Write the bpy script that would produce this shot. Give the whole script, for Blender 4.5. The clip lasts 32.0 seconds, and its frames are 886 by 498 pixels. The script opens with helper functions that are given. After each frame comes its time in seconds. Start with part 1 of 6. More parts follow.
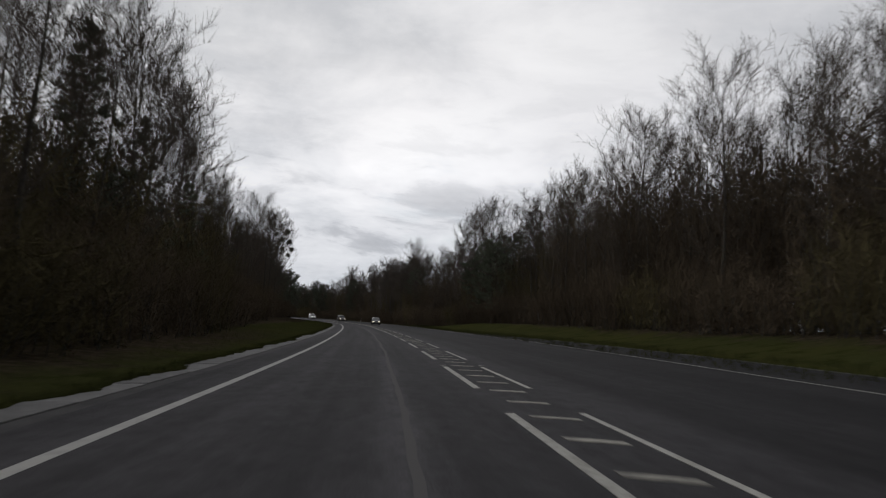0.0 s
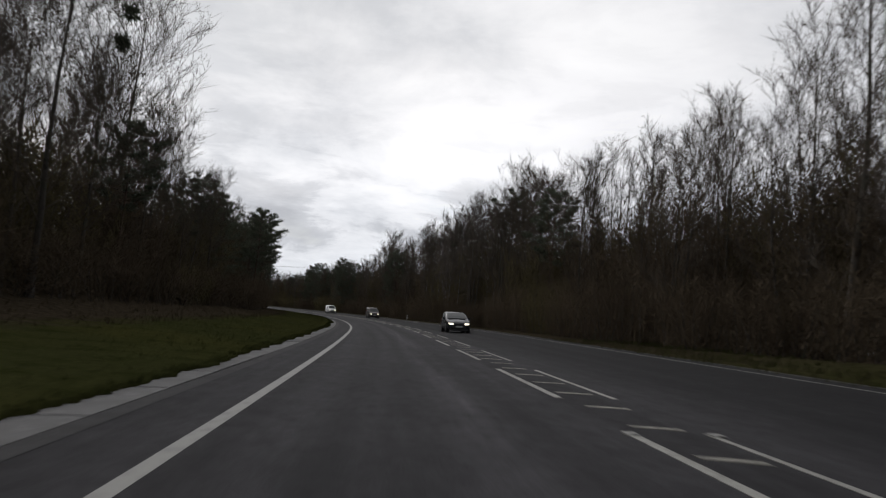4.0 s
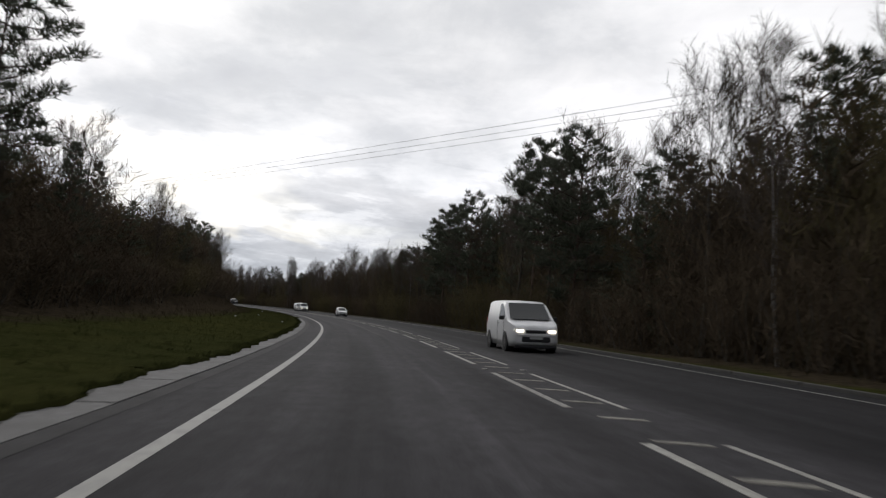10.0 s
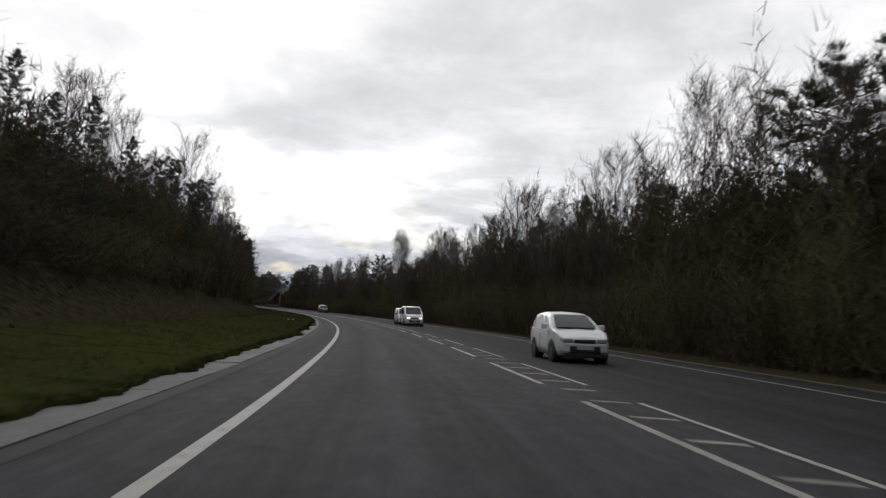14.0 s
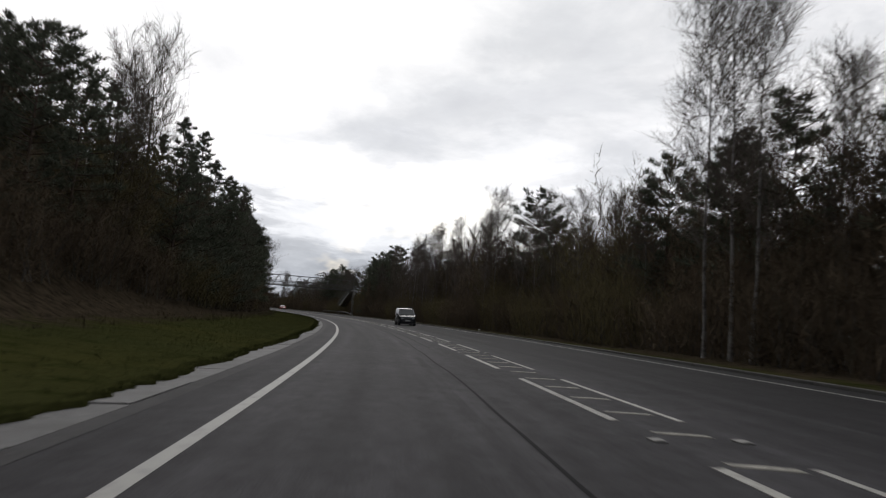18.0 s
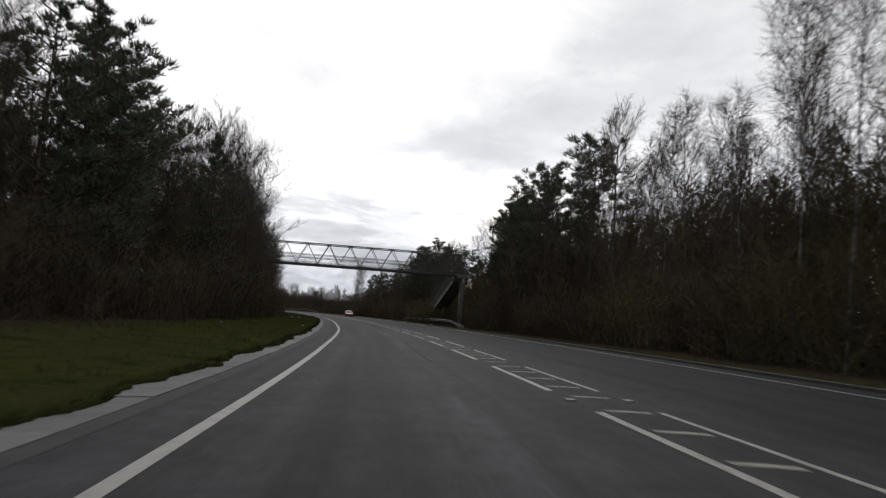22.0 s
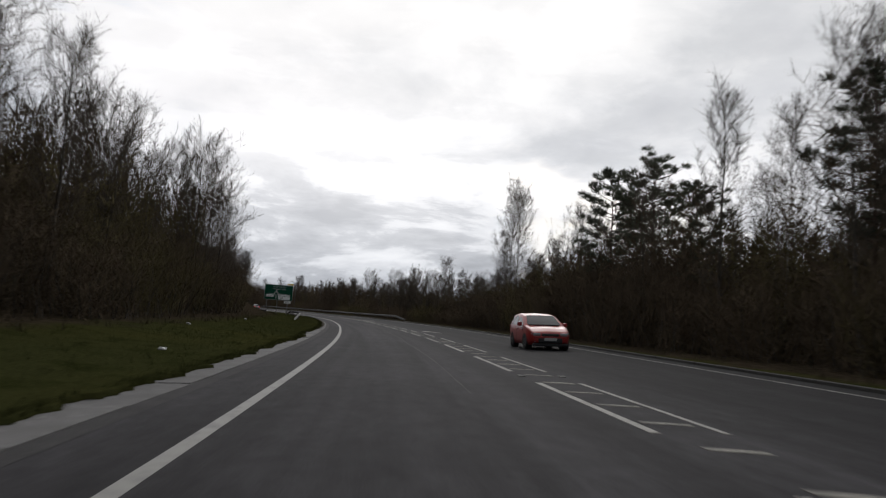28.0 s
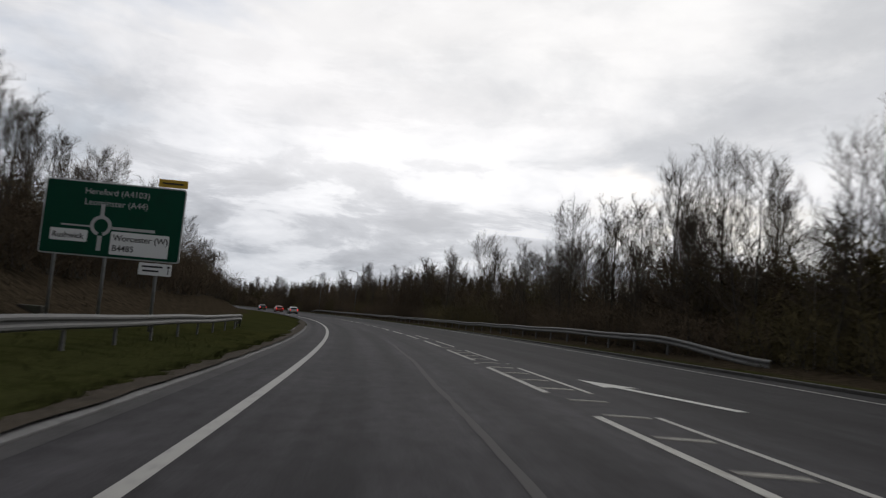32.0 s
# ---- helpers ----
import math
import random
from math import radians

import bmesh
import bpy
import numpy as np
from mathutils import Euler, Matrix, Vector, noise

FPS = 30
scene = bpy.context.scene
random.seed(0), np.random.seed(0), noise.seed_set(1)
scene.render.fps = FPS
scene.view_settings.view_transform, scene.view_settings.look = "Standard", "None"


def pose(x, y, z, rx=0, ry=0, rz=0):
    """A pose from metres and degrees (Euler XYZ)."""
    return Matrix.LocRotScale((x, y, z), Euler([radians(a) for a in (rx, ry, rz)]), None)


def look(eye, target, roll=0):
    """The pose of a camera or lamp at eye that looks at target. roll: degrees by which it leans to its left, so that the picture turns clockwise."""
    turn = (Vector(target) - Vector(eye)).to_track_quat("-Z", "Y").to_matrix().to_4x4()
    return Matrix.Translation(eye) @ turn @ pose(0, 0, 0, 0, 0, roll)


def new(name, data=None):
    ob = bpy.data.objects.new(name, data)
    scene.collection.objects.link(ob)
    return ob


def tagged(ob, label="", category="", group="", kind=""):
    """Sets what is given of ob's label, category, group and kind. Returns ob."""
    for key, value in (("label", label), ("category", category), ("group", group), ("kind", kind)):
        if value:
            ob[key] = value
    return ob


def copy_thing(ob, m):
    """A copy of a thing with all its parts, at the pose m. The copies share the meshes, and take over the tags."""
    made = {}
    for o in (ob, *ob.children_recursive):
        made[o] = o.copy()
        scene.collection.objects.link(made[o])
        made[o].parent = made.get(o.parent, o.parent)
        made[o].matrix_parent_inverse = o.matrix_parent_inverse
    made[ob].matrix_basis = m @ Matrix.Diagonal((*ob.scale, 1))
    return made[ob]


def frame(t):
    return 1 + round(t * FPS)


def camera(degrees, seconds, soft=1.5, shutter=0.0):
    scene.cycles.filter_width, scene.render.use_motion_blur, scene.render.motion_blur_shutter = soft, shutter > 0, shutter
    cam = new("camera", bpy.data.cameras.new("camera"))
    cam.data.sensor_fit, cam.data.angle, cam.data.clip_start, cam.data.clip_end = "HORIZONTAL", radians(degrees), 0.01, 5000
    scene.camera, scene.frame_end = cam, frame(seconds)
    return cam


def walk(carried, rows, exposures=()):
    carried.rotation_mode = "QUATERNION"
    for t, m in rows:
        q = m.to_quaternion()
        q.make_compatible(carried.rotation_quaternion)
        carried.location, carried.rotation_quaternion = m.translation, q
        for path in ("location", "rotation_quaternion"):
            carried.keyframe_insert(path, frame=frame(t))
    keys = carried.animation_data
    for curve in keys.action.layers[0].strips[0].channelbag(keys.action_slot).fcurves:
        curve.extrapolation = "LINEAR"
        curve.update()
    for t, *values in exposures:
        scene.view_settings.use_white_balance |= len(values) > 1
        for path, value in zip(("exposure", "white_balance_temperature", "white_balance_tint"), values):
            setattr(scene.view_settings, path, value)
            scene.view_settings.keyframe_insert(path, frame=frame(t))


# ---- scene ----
# The camera: one lens, carried in a car along the left lane.
cam = camera(62.2, 32.0, soft=1.2, shutter=0.2)
# t, x, y, z, heading, pitch, lean to the left
PATH = [
    (0.0, 0.000, 0.000, 1.22, -8.976, 5.875, 3.585),
    (0.5, 0.909, 13.277, 1.22, -8.195, 5.808, 3.792),
    (1.0, 1.623, 26.599, 1.22, -7.267, 5.682, 4.060),
    (1.5, 2.192, 39.957, 1.22, -6.870, 5.576, 4.246),
    (2.0, 2.727, 53.343, 1.22, -6.820, 5.460, 4.537),
    (2.5, 3.246, 66.753, 1.22, -6.638, 5.422, 4.872),
    (3.0, 3.702, 80.188, 1.22, -6.250, 5.399, 5.088),
    (3.5, 4.080, 93.641, 1.22, -5.882, 5.403, 5.063),
    (4.0, 4.400, 107.101, 1.22, -5.618, 5.435, 4.898),
    (4.5, 4.668, 120.552, 1.22, -5.340, 5.458, 4.753),
    (5.0, 4.867, 133.977, 1.22, -4.978, 5.476, 4.616),
    (5.5, 4.968, 147.359, 1.22, -4.476, 5.492, 4.479),
    (6.0, 4.930, 160.683, 1.22, -3.778, 5.491, 4.633),
    (6.5, 4.676, 173.935, 1.22, -2.678, 5.480, 4.840),
    (7.0, 4.167, 187.106, 1.22, -1.648, 5.480, 4.787),
    (7.5, 3.410, 200.189, 1.22, -0.524, 5.471, 4.808),
    (8.0, 2.371, 213.185, 1.22, 0.785, 5.486, 4.902),
    (8.5, 1.025, 226.094, 1.22, 2.148, 5.492, 4.995),
    (9.0, -0.627, 238.921, 1.22, 3.497, 5.492, 4.923),
    (9.5, -2.593, 251.672, 1.22, 4.957, 5.490, 5.037),
    (10.0, -4.859, 264.353, 1.22, 6.280, 5.485, 5.033),
    (10.5, -7.403, 276.970, 1.22, 7.627, 5.534, 5.041),
    (11.0, -10.220, 289.530, 1.22, 8.892, 5.494, 4.999),
    (11.5, -13.296, 302.041, 1.22, 10.090, 5.475, 4.999),
    (12.0, -16.626, 314.507, 1.22, 11.309, 5.481, 4.972),
    (12.5, -20.213, 326.925, 1.22, 12.528, 5.525, 4.875),
    (13.0, -24.066, 339.288, 1.22, 13.810, 5.510, 4.816),
    (13.5, -28.190, 351.581, 1.22, 15.117, 5.475, 4.838),
    (14.0, -32.577, 363.792, 1.22, 16.359, 5.456, 4.817),
    (14.5, -37.194, 375.917, 1.22, 17.399, 5.413, 4.813),
    (15.0, -42.019, 387.953, 1.22, 18.425, 5.442, 4.767),
    (15.5, -47.056, 399.889, 1.22, 19.483, 5.463, 4.731),
    (16.0, -52.306, 411.719, 1.22, 20.532, 5.479, 4.703),
    (16.5, -57.756, 423.445, 1.22, 21.508, 5.494, 4.681),
    (17.0, -63.379, 435.079, 1.22, 22.334, 5.544, 4.702),
    (17.5, -69.162, 446.631, 1.22, 23.179, 5.481, 4.792),
    (18.0, -75.122, 458.095, 1.22, 24.118, 5.514, 4.700),
    (18.5, -81.275, 469.469, 1.22, 25.057, 5.517, 4.571),
    (19.0, -87.628, 480.752, 1.22, 26.031, 5.460, 4.520),
    (19.5, -94.193, 491.939, 1.22, 27.064, 5.473, 4.365),
    (20.0, -100.968, 503.028, 1.22, 28.001, 5.438, 4.337),
    (20.5, -107.930, 514.026, 1.22, 28.851, 5.430, 4.463),
    (21.0, -115.076, 524.929, 1.22, 29.790, 5.477, 4.579),
    (21.5, -122.403, 535.730, 1.22, 30.653, 5.527, 4.393),
    (22.0, -129.900, 546.430, 1.22, 31.532, 5.525, 4.326),
    (22.5, -137.582, 557.010, 1.22, 32.549, 5.530, 4.388),
    (23.0, -145.458, 567.454, 1.22, 33.590, 5.471, 4.415),
    (23.5, -153.518, 577.761, 1.22, 34.558, 5.461, 4.550),
    (24.0, -161.746, 587.932, 1.22, 35.483, 5.431, 4.644),
    (24.5, -170.111, 597.991, 1.22, 36.120, 5.434, 4.652),
    (25.0, -178.549, 607.991, 1.22, 36.383, 5.432, 4.410),
    (25.5, -187.040, 617.954, 1.22, 36.727, 5.422, 4.298),
    (26.0, -195.601, 627.864, 1.22, 37.134, 5.399, 4.152),
    (26.5, -204.237, 637.714, 1.22, 37.544, 5.433, 4.256),
    (27.0, -212.963, 647.484, 1.22, 38.116, 5.458, 4.337),
    (27.5, -221.800, 657.150, 1.22, 38.790, 5.479, 4.401),
    (28.0, -230.754, 666.694, 1.22, 39.520, 5.497, 4.452),
    (28.5, -239.825, 676.107, 1.22, 40.264, 5.518, 4.493),
    (29.0, -249.004, 685.382, 1.22, 41.011, 5.515, 4.398),
    (29.5, -258.286, 694.508, 1.22, 41.815, 5.531, 4.240),
    (30.0, -267.676, 703.460, 1.22, 42.771, 5.426, 4.234),
    (30.5, -277.182, 712.214, 1.22, 43.784, 5.477, 4.336),
    (31.0, -286.801, 720.756, 1.22, 44.842, 5.473, 4.552),
    (31.5, -296.524, 729.086, 1.22, 45.809, 5.443, 4.696),
    (32.0, -306.314, 737.235, 1.22, 46.534, 5.574, 4.822),
]
walk(cam, [(t, pose(x, y, z, 90 + p, 0, h + 0.22) @ pose(0, 0, 0, 0, 0, r)) for t, x, y, z, h, p, r in PATH],
     exposures=[(0.0, -0.27), (3.5, -0.12), (7.0, 0.02), (10.0, 0.0), (14.0, -0.02), (19.0, 0.05), (25.0, 0.0), (28.0, -0.12), (32.0, -0.22)])

# ---- sky and sun: a bright overcast with grey cloud and a few thin blue gaps ----
world = bpy.data.worlds.new("overcast_sky")
scene.world = world
world.use_nodes = True
wn, wl = world.node_tree.nodes, world.node_tree.links
wn.clear()


def wnode(kind, **values):
    n = wn.new(kind)
    for key, value in values.items():
        n.inputs[key].default_value = value
    return n


def wmath(op, a, b=None):
    n = wn.new("ShaderNodeMath")
    n.operation = op
    for i, v in enumerate((a, b)):
        if v is None:
            continue
        if isinstance(v, (int, float)):
            n.inputs[i].default_value = v
        else:
            wl.new(v, n.inputs[i])
    return n.outputs[0]


def wramp(fac, stops):
    n = wn.new("ShaderNodeValToRGB")
    while len(n.color_ramp.elements) < len(stops):
        n.color_ramp.elements.new(0.5)
    for el, (at, col) in zip(n.color_ramp.elements, stops):
        el.position, el.color = at, (*col, 1)
    wl.new(fac, n.inputs["Fac"])
    return n.outputs["Color"]


SUN_ELEV, SUN_TURN = radians(26), radians(32)
sky = wn.new("ShaderNodeTexSky")
sky.sky_type, sky.sun_disc, sky.sun_elevation, sky.sun_rotation = "NISHITA", False, SUN_ELEV, -SUN_TURN
tc = wn.new("ShaderNodeTexCoord")
sep = wn.new("ShaderNodeSeparateXYZ")
wl.new(tc.outputs["Generated"], sep.inputs[0])
up = wmath("MAXIMUM", sep.outputs[2], 0.0)
den = wmath("ADD", up, 0.30)
flat = wn.new("ShaderNodeCombineXYZ")
wl.new(wmath("DIVIDE", sep.outputs[0], den), flat.inputs[0])
wl.new(wmath("DIVIDE", sep.outputs[1], den), flat.inputs[1])


def cloud(scale, detail, rough, offset, distort=0.4):
    mp = wn.new("ShaderNodeMapping")
    mp.inputs["Location"].default_value = offset
    wl.new(flat.outputs[0], mp.inputs["Vector"])
    n = wnode("ShaderNodeTexNoise", Scale=scale, Detail=detail, Roughness=rough, Distortion=distort)
    wl.new(mp.outputs[0], n.inputs["Vector"])
    return n.outputs["Fac"]


big = cloud(0.8, 5, 0.5, (3.1, 0.4, 0), 0.1)
small = cloud(3.0, 9, 0.58, (7.0, 2.0, 1.0), 0.25)
mixed = wmath("ADD", wmath("MULTIPLY", big, 0.62), wmath("MULTIPLY", small, 0.38))
cover = wramp(mixed, [(0.38, (1.10, 1.095, 1.10)), (0.46, (1.04, 1.035, 1.045)), (0.53, (0.90, 0.905, 0.925)), (0.60, (0.72, 0.735, 0.765)), (0.7, (0.62, 0.635, 0.675))])
# the cloud thins overhead and thickens to a grey base near the horizon
depth = wramp(up, [(0.0, (0.68, 0.71, 0.75)), (0.06, (0.76, 0.785, 0.82)), (0.13, (0.92, 0.935, 0.96)), (0.20, (1.06, 1.065, 1.08)), (0.27, (1.02, 1.02, 1.03)), (0.36, (0.96, 0.96, 0.965)), (1.0, (0.92, 0.92, 0.92))])
mul = wn.new("ShaderNodeMix")
mul.data_type, mul.blend_type = "RGBA", "MULTIPLY"
mul.inputs["Factor"].default_value = 1.0
wl.new(cover, mul.inputs["A"]), wl.new(depth, mul.inputs["B"])
# rows of low grey cumulus, flattened towards the horizon
lowv = wn.new("ShaderNodeMapping")
lowv.inputs["Scale"].default_value = (1.0, 1.0, 3.6)
wl.new(tc.outputs["Generated"], lowv.inputs["Vector"])
lown = wnode("ShaderNodeTexNoise", Scale=5.5, Detail=8, Roughness=0.6, Distortion=0.3)
wl.new(lowv.outputs[0], lown.inputs["Vector"])
lowmask = wramp(up, [(0.0, (1, 1, 1)), (0.13, (0.9, 0.9, 0.9)), (0.24, (0.25, 0.25, 0.25)), (0.4, (0.1, 0.1, 0.1)), (1.0, (0, 0, 0))])
lowgrey = wramp(lown.outputs["Fac"], [(0.36, (1.08, 1.08, 1.08)), (0.48, (0.93, 0.935, 0.945)), (0.54, (0.70, 0.71, 0.73)), (0.66, (0.56, 0.57, 0.59))])
lowmix = wn.new("ShaderNodeMix")
lowmix.data_type, lowmix.blend_type = "RGBA", "MULTIPLY"
wl.new(lowmask, lowmix.inputs["Factor"]), wl.new(mul.outputs["Result"], lowmix.inputs["A"]), wl.new(lowgrey, lowmix.inputs["B"])
mul = lowmix
# brightest round the veiled sun ahead, duller overhead and behind
toward = wn.new("ShaderNodeVectorMath")
toward.operation = "DOT_PRODUCT"
toward.inputs[1].default_value = (-math.sin(SUN_TURN) * math.cos(SUN_ELEV), math.cos(SUN_TURN) * math.cos(SUN_ELEV), math.sin(SUN_ELEV))
wl.new(tc.outputs["Generated"], toward.inputs[0])
lobe = wramp(wmath("ADD", wmath("MULTIPLY", toward.outputs["Value"], 0.5), 0.5), [(0.0, (0.40, 0.41, 0.43)), (0.5, (0.40, 0.41, 0.43)), (0.76, (0.90, 0.905, 0.92)), (0.88, (1.05, 1.05, 1.055)), (0.95, (1.14, 1.13, 1.12)), (1.0, (1.2, 1.19, 1.17))])
lit = wn.new("ShaderNodeMix")
lit.data_type, lit.blend_type = "RGBA", "MULTIPLY"
lit.inputs["Factor"].default_value = 1.0
wl.new(mul.outputs["Result"], lit.inputs["A"]), wl.new(lobe, lit.inputs["B"])
gaps = wramp(cloud(0.9, 5, 0.6, (1.0, 5.0, 4.0)), [(0.54, (0, 0, 0)), (0.64, (0.35, 0.35, 0.35)), (1.0, (0.4, 0.4, 0.4))])
scaled = wn.new("ShaderNodeMix")
scaled.data_type, scaled.blend_type = "RGBA", "MULTIPLY"
scaled.inputs["Factor"].default_value = 1.0
scaled.inputs["B"].default_value = (0.12, 0.12, 0.12, 1)
wl.new(sky.outputs[0], scaled.inputs["A"])
both = wn.new("ShaderNodeMix")
both.data_type = "RGBA"
wl.new(gaps, both.inputs["Factor"]), wl.new(lit.outputs["Result"], both.inputs["A"]), wl.new(scaled.outputs["Result"], both.inputs["B"])
bg = wnode("ShaderNodeBackground", Strength=0.95)
wl.new(both.outputs["Result"], bg.inputs["Color"])
wo = wn.new("ShaderNodeOutputWorld")
wl.new(bg.outputs[0], wo.inputs["Surface"])

sun = new("sun", bpy.data.lights.new("sun", "SUN"))
sun.data.energy, sun.data.angle, sun.data.color = 0.5, radians(25), (1.0, 0.97, 0.93)
sun.matrix_world = look((0, 0, 60), (60 * math.sin(SUN_TURN) * math.cos(SUN_ELEV), -60 * math.cos(SUN_TURN) * math.cos(SUN_ELEV), 60 - 60 * math.sin(SUN_ELEV)))


# ---- materials ----
def material(name, base, rough=0.8, metal=0.0, vary=(), bump=None, spec=0.5, rand=0.0, island=0.0, coords="Object"):
    """vary: (scale, dark, light, colour) noise layers mixed over the base; bump: (scale, strength, distance)."""
    m = bpy.data.materials.new(name)
    m.use_nodes = True
    nt = m.node_tree
    b = nt.nodes["Principled BSDF"]
    b.inputs["Roughness"].default_value, b.inputs["Metallic"].default_value = rough, metal
    b.inputs["Specular IOR Level"].default_value = spec
    t = nt.nodes.new("ShaderNodeTexCoord")
    col = nt.nodes.new("ShaderNodeRGB")
    col.outputs[0].default_value = (*base, 1)
    last = col.outputs[0]
    for scale, lo, hi, colour in vary:
        n = nt.nodes.new("ShaderNodeTexNoise")
        n.inputs["Scale"].default_value, n.inputs["Detail"].default_value = scale, 5
        nt.links.new(t.outputs[coords], n.inputs["Vector"])
        r = nt.nodes.new("ShaderNodeMapRange")
        r.inputs["From Min"].default_value, r.inputs["From Max"].default_value = lo, hi
        nt.links.new(n.outputs["Fac"], r.inputs["Value"])
        mx = nt.nodes.new("ShaderNodeMix")
        mx.data_type = "RGBA"
        mx.inputs["B"].default_value = (*colour, 1)
        nt.links.new(r.outputs["Result"], mx.inputs["Factor"]), nt.links.new(last, mx.inputs["A"])
        last = mx.outputs["Result"]
    for amount, source in ((rand, "ShaderNodeObjectInfo"), (island, "ShaderNodeNewGeometry")):
        if amount:
            o = nt.nodes.new(source)
            r = nt.nodes.new("ShaderNodeMapRange")
            r.inputs["To Min"].default_value, r.inputs["To Max"].default_value = 1 - amount, 1 + amount
            nt.links.new(o.outputs["Random" if source == "ShaderNodeObjectInfo" else "Random Per Island"], r.inputs["Value"])
            mx = nt.nodes.new("ShaderNodeMix")
            mx.data_type, mx.blend_type = "RGBA", "MULTIPLY"
            mx.inputs["Factor"].default_value = 1.0
            nt.links.new(last, mx.inputs["A"]), nt.links.new(r.outputs["Result"], mx.inputs["B"])
            last = mx.outputs["Result"]
    nt.links.new(last, b.inputs["Base Color"])
    if bump:
        n = nt.nodes.new("ShaderNodeTexNoise")
        n.inputs["Scale"].default_value, n.inputs["Detail"].default_value = bump[0], 4
        nt.links.new(t.outputs[coords], n.inputs["Vector"])
        bp = nt.nodes.new("ShaderNodeBump")
        bp.inputs["Strength"].default_value, bp.inputs["Distance"].default_value = bump[1], bump[2]
        nt.links.new(n.outputs["Fac"], bp.inputs["Height"]), nt.links.new(bp.outputs[0], b.inputs["Normal"])
    return m


def soften(m, share):
    """Fine foliage scatters light like a cloud: its shading leans towards the open sky."""
    nt = m.node_tree
    g = nt.nodes.new("ShaderNodeNewGeometry")
    mx = nt.nodes.new("ShaderNodeMix")
    mx.data_type = "VECTOR"
    mx.inputs["Factor"].default_value = share
    mx.inputs["B"].default_value = (0, 0, 1)
    nt.links.new(g.outputs["Normal"], mx.inputs["A"])
    n = nt.nodes.new("ShaderNodeVectorMath")
    n.operation = "NORMALIZE"
    nt.links.new(mx.outputs["Result"], n.inputs[0])
    nt.links.new(n.outputs["Vector"], nt.nodes["Principled BSDF"].inputs["Normal"])
    return m


def glow(name, colour, power):
    m = bpy.data.materials.new(name)
    m.use_nodes = True
    b = m.node_tree.nodes["Principled BSDF"]
    b.inputs["Base Color"].default_value = (*colour, 1)
    b.inputs["Emission Color"].default_value, b.inputs["Emission Strength"].default_value = (*colour, 1), power
    return m


def asphalt_material():
    """Grey worn asphalt: fine stone speckle, broad blotches, smoother darker wheel tracks and a pale worn strip along the lane (u is the place across the road in metres)."""
    m = material("asphalt", (0.0360, 0.0342, 0.0366), 0.88, vary=[(0.35, 0.42, 0.7, (0.0455, 0.0432, 0.0462)), (2.2, 0.5, 0.8, (0.0293, 0.0279, 0.0300))], spec=0.14)
    nt = m.node_tree
    b = nt.nodes["Principled BSDF"]
    uv = nt.nodes.new("ShaderNodeUVMap")
    uv.uv_map = "road"
    sp = nt.nodes.new("ShaderNodeSeparateXYZ")
    nt.links.new(uv.outputs[0], sp.inputs[0])
    streak = nt.nodes.new("ShaderNodeTexNoise")
    streak.inputs["Scale"].default_value, streak.inputs["Detail"].default_value = 1.0, 4
    mp = nt.nodes.new("ShaderNodeMapping")
    mp.inputs["Scale"].default_value = (1.3, 0.02, 1)
    nt.links.new(uv.outputs[0], mp.inputs["Vector"]), nt.links.new(mp.outputs[0], streak.inputs["Vector"])
    ramp = nt.nodes.new("ShaderNodeMapRange")
    ramp.inputs["From Min"].default_value, ramp.inputs["From Max"].default_value = 0.35, 0.7
    ramp.inputs["To Min"].default_value, ramp.inputs["To Max"].default_value = 0.70, 1.36
    nt.links.new(streak.outputs["Fac"], ramp.inputs["Value"])
    grit = nt.nodes.new("ShaderNodeTexNoise")
    grit.inputs["Scale"].default_value, grit.inputs["Detail"].default_value = 60, 3
    nt.links.new(uv.outputs[0], grit.inputs["Vector"])
    gr = nt.nodes.new("ShaderNodeMapRange")
    gr.inputs["From Min"].default_value, gr.inputs["From Max"].default_value = 0.3, 0.7
    gr.inputs["To Min"].default_value, gr.inputs["To Max"].default_value = 0.55, 1.45
    nt.links.new(grit.outputs["Fac"], gr.inputs["Value"])
    blot = nt.nodes.new("ShaderNodeTexNoise")
    blot.inputs["Scale"].default_value, blot.inputs["Detail"].default_value, blot.inputs["Roughness"].default_value = 2.6, 8, 0.72
    mo = nt.nodes.new("ShaderNodeMapping")
    mo.inputs["Scale"].default_value = (1.6, 0.55, 1)
    nt.links.new(uv.outputs[0], mo.inputs["Vector"]), nt.links.new(mo.outputs[0], blot.inputs["Vector"])
    bl = nt.nodes.new("ShaderNodeMapRange")
    bl.inputs["From Min"].default_value, bl.inputs["From Max"].default_value = 0.33, 0.67
    bl.inputs["To Min"].default_value, bl.inputs["To Max"].default_value = 0.74, 1.26
    nt.links.new(blot.outputs["Fac"], bl.inputs["Value"])
    # a pale worn band between the wheel tracks of each lane, broken along its length
    def calc(op, a, b):
        n = nt.nodes.new("ShaderNodeMath")
        n.operation = op
        for i, v in enumerate((a, b)):
            if isinstance(v, (int, float)):
                n.inputs[i].default_value = v
            else:
                nt.links.new(v, n.inputs[i])
        return n.outputs[0]

    broken = nt.nodes.new("ShaderNodeTexNoise")
    broken.inputs["Scale"].default_value, broken.inputs["Detail"].default_value = 1.0, 6
    mb = nt.nodes.new("ShaderNodeMapping")
    mb.inputs["Scale"].default_value = (3.0, 0.09, 1)
    nt.links.new(uv.outputs[0], mb.inputs["Vector"]), nt.links.new(mb.outputs[0], broken.inputs["Vector"])
    bands = 1.0
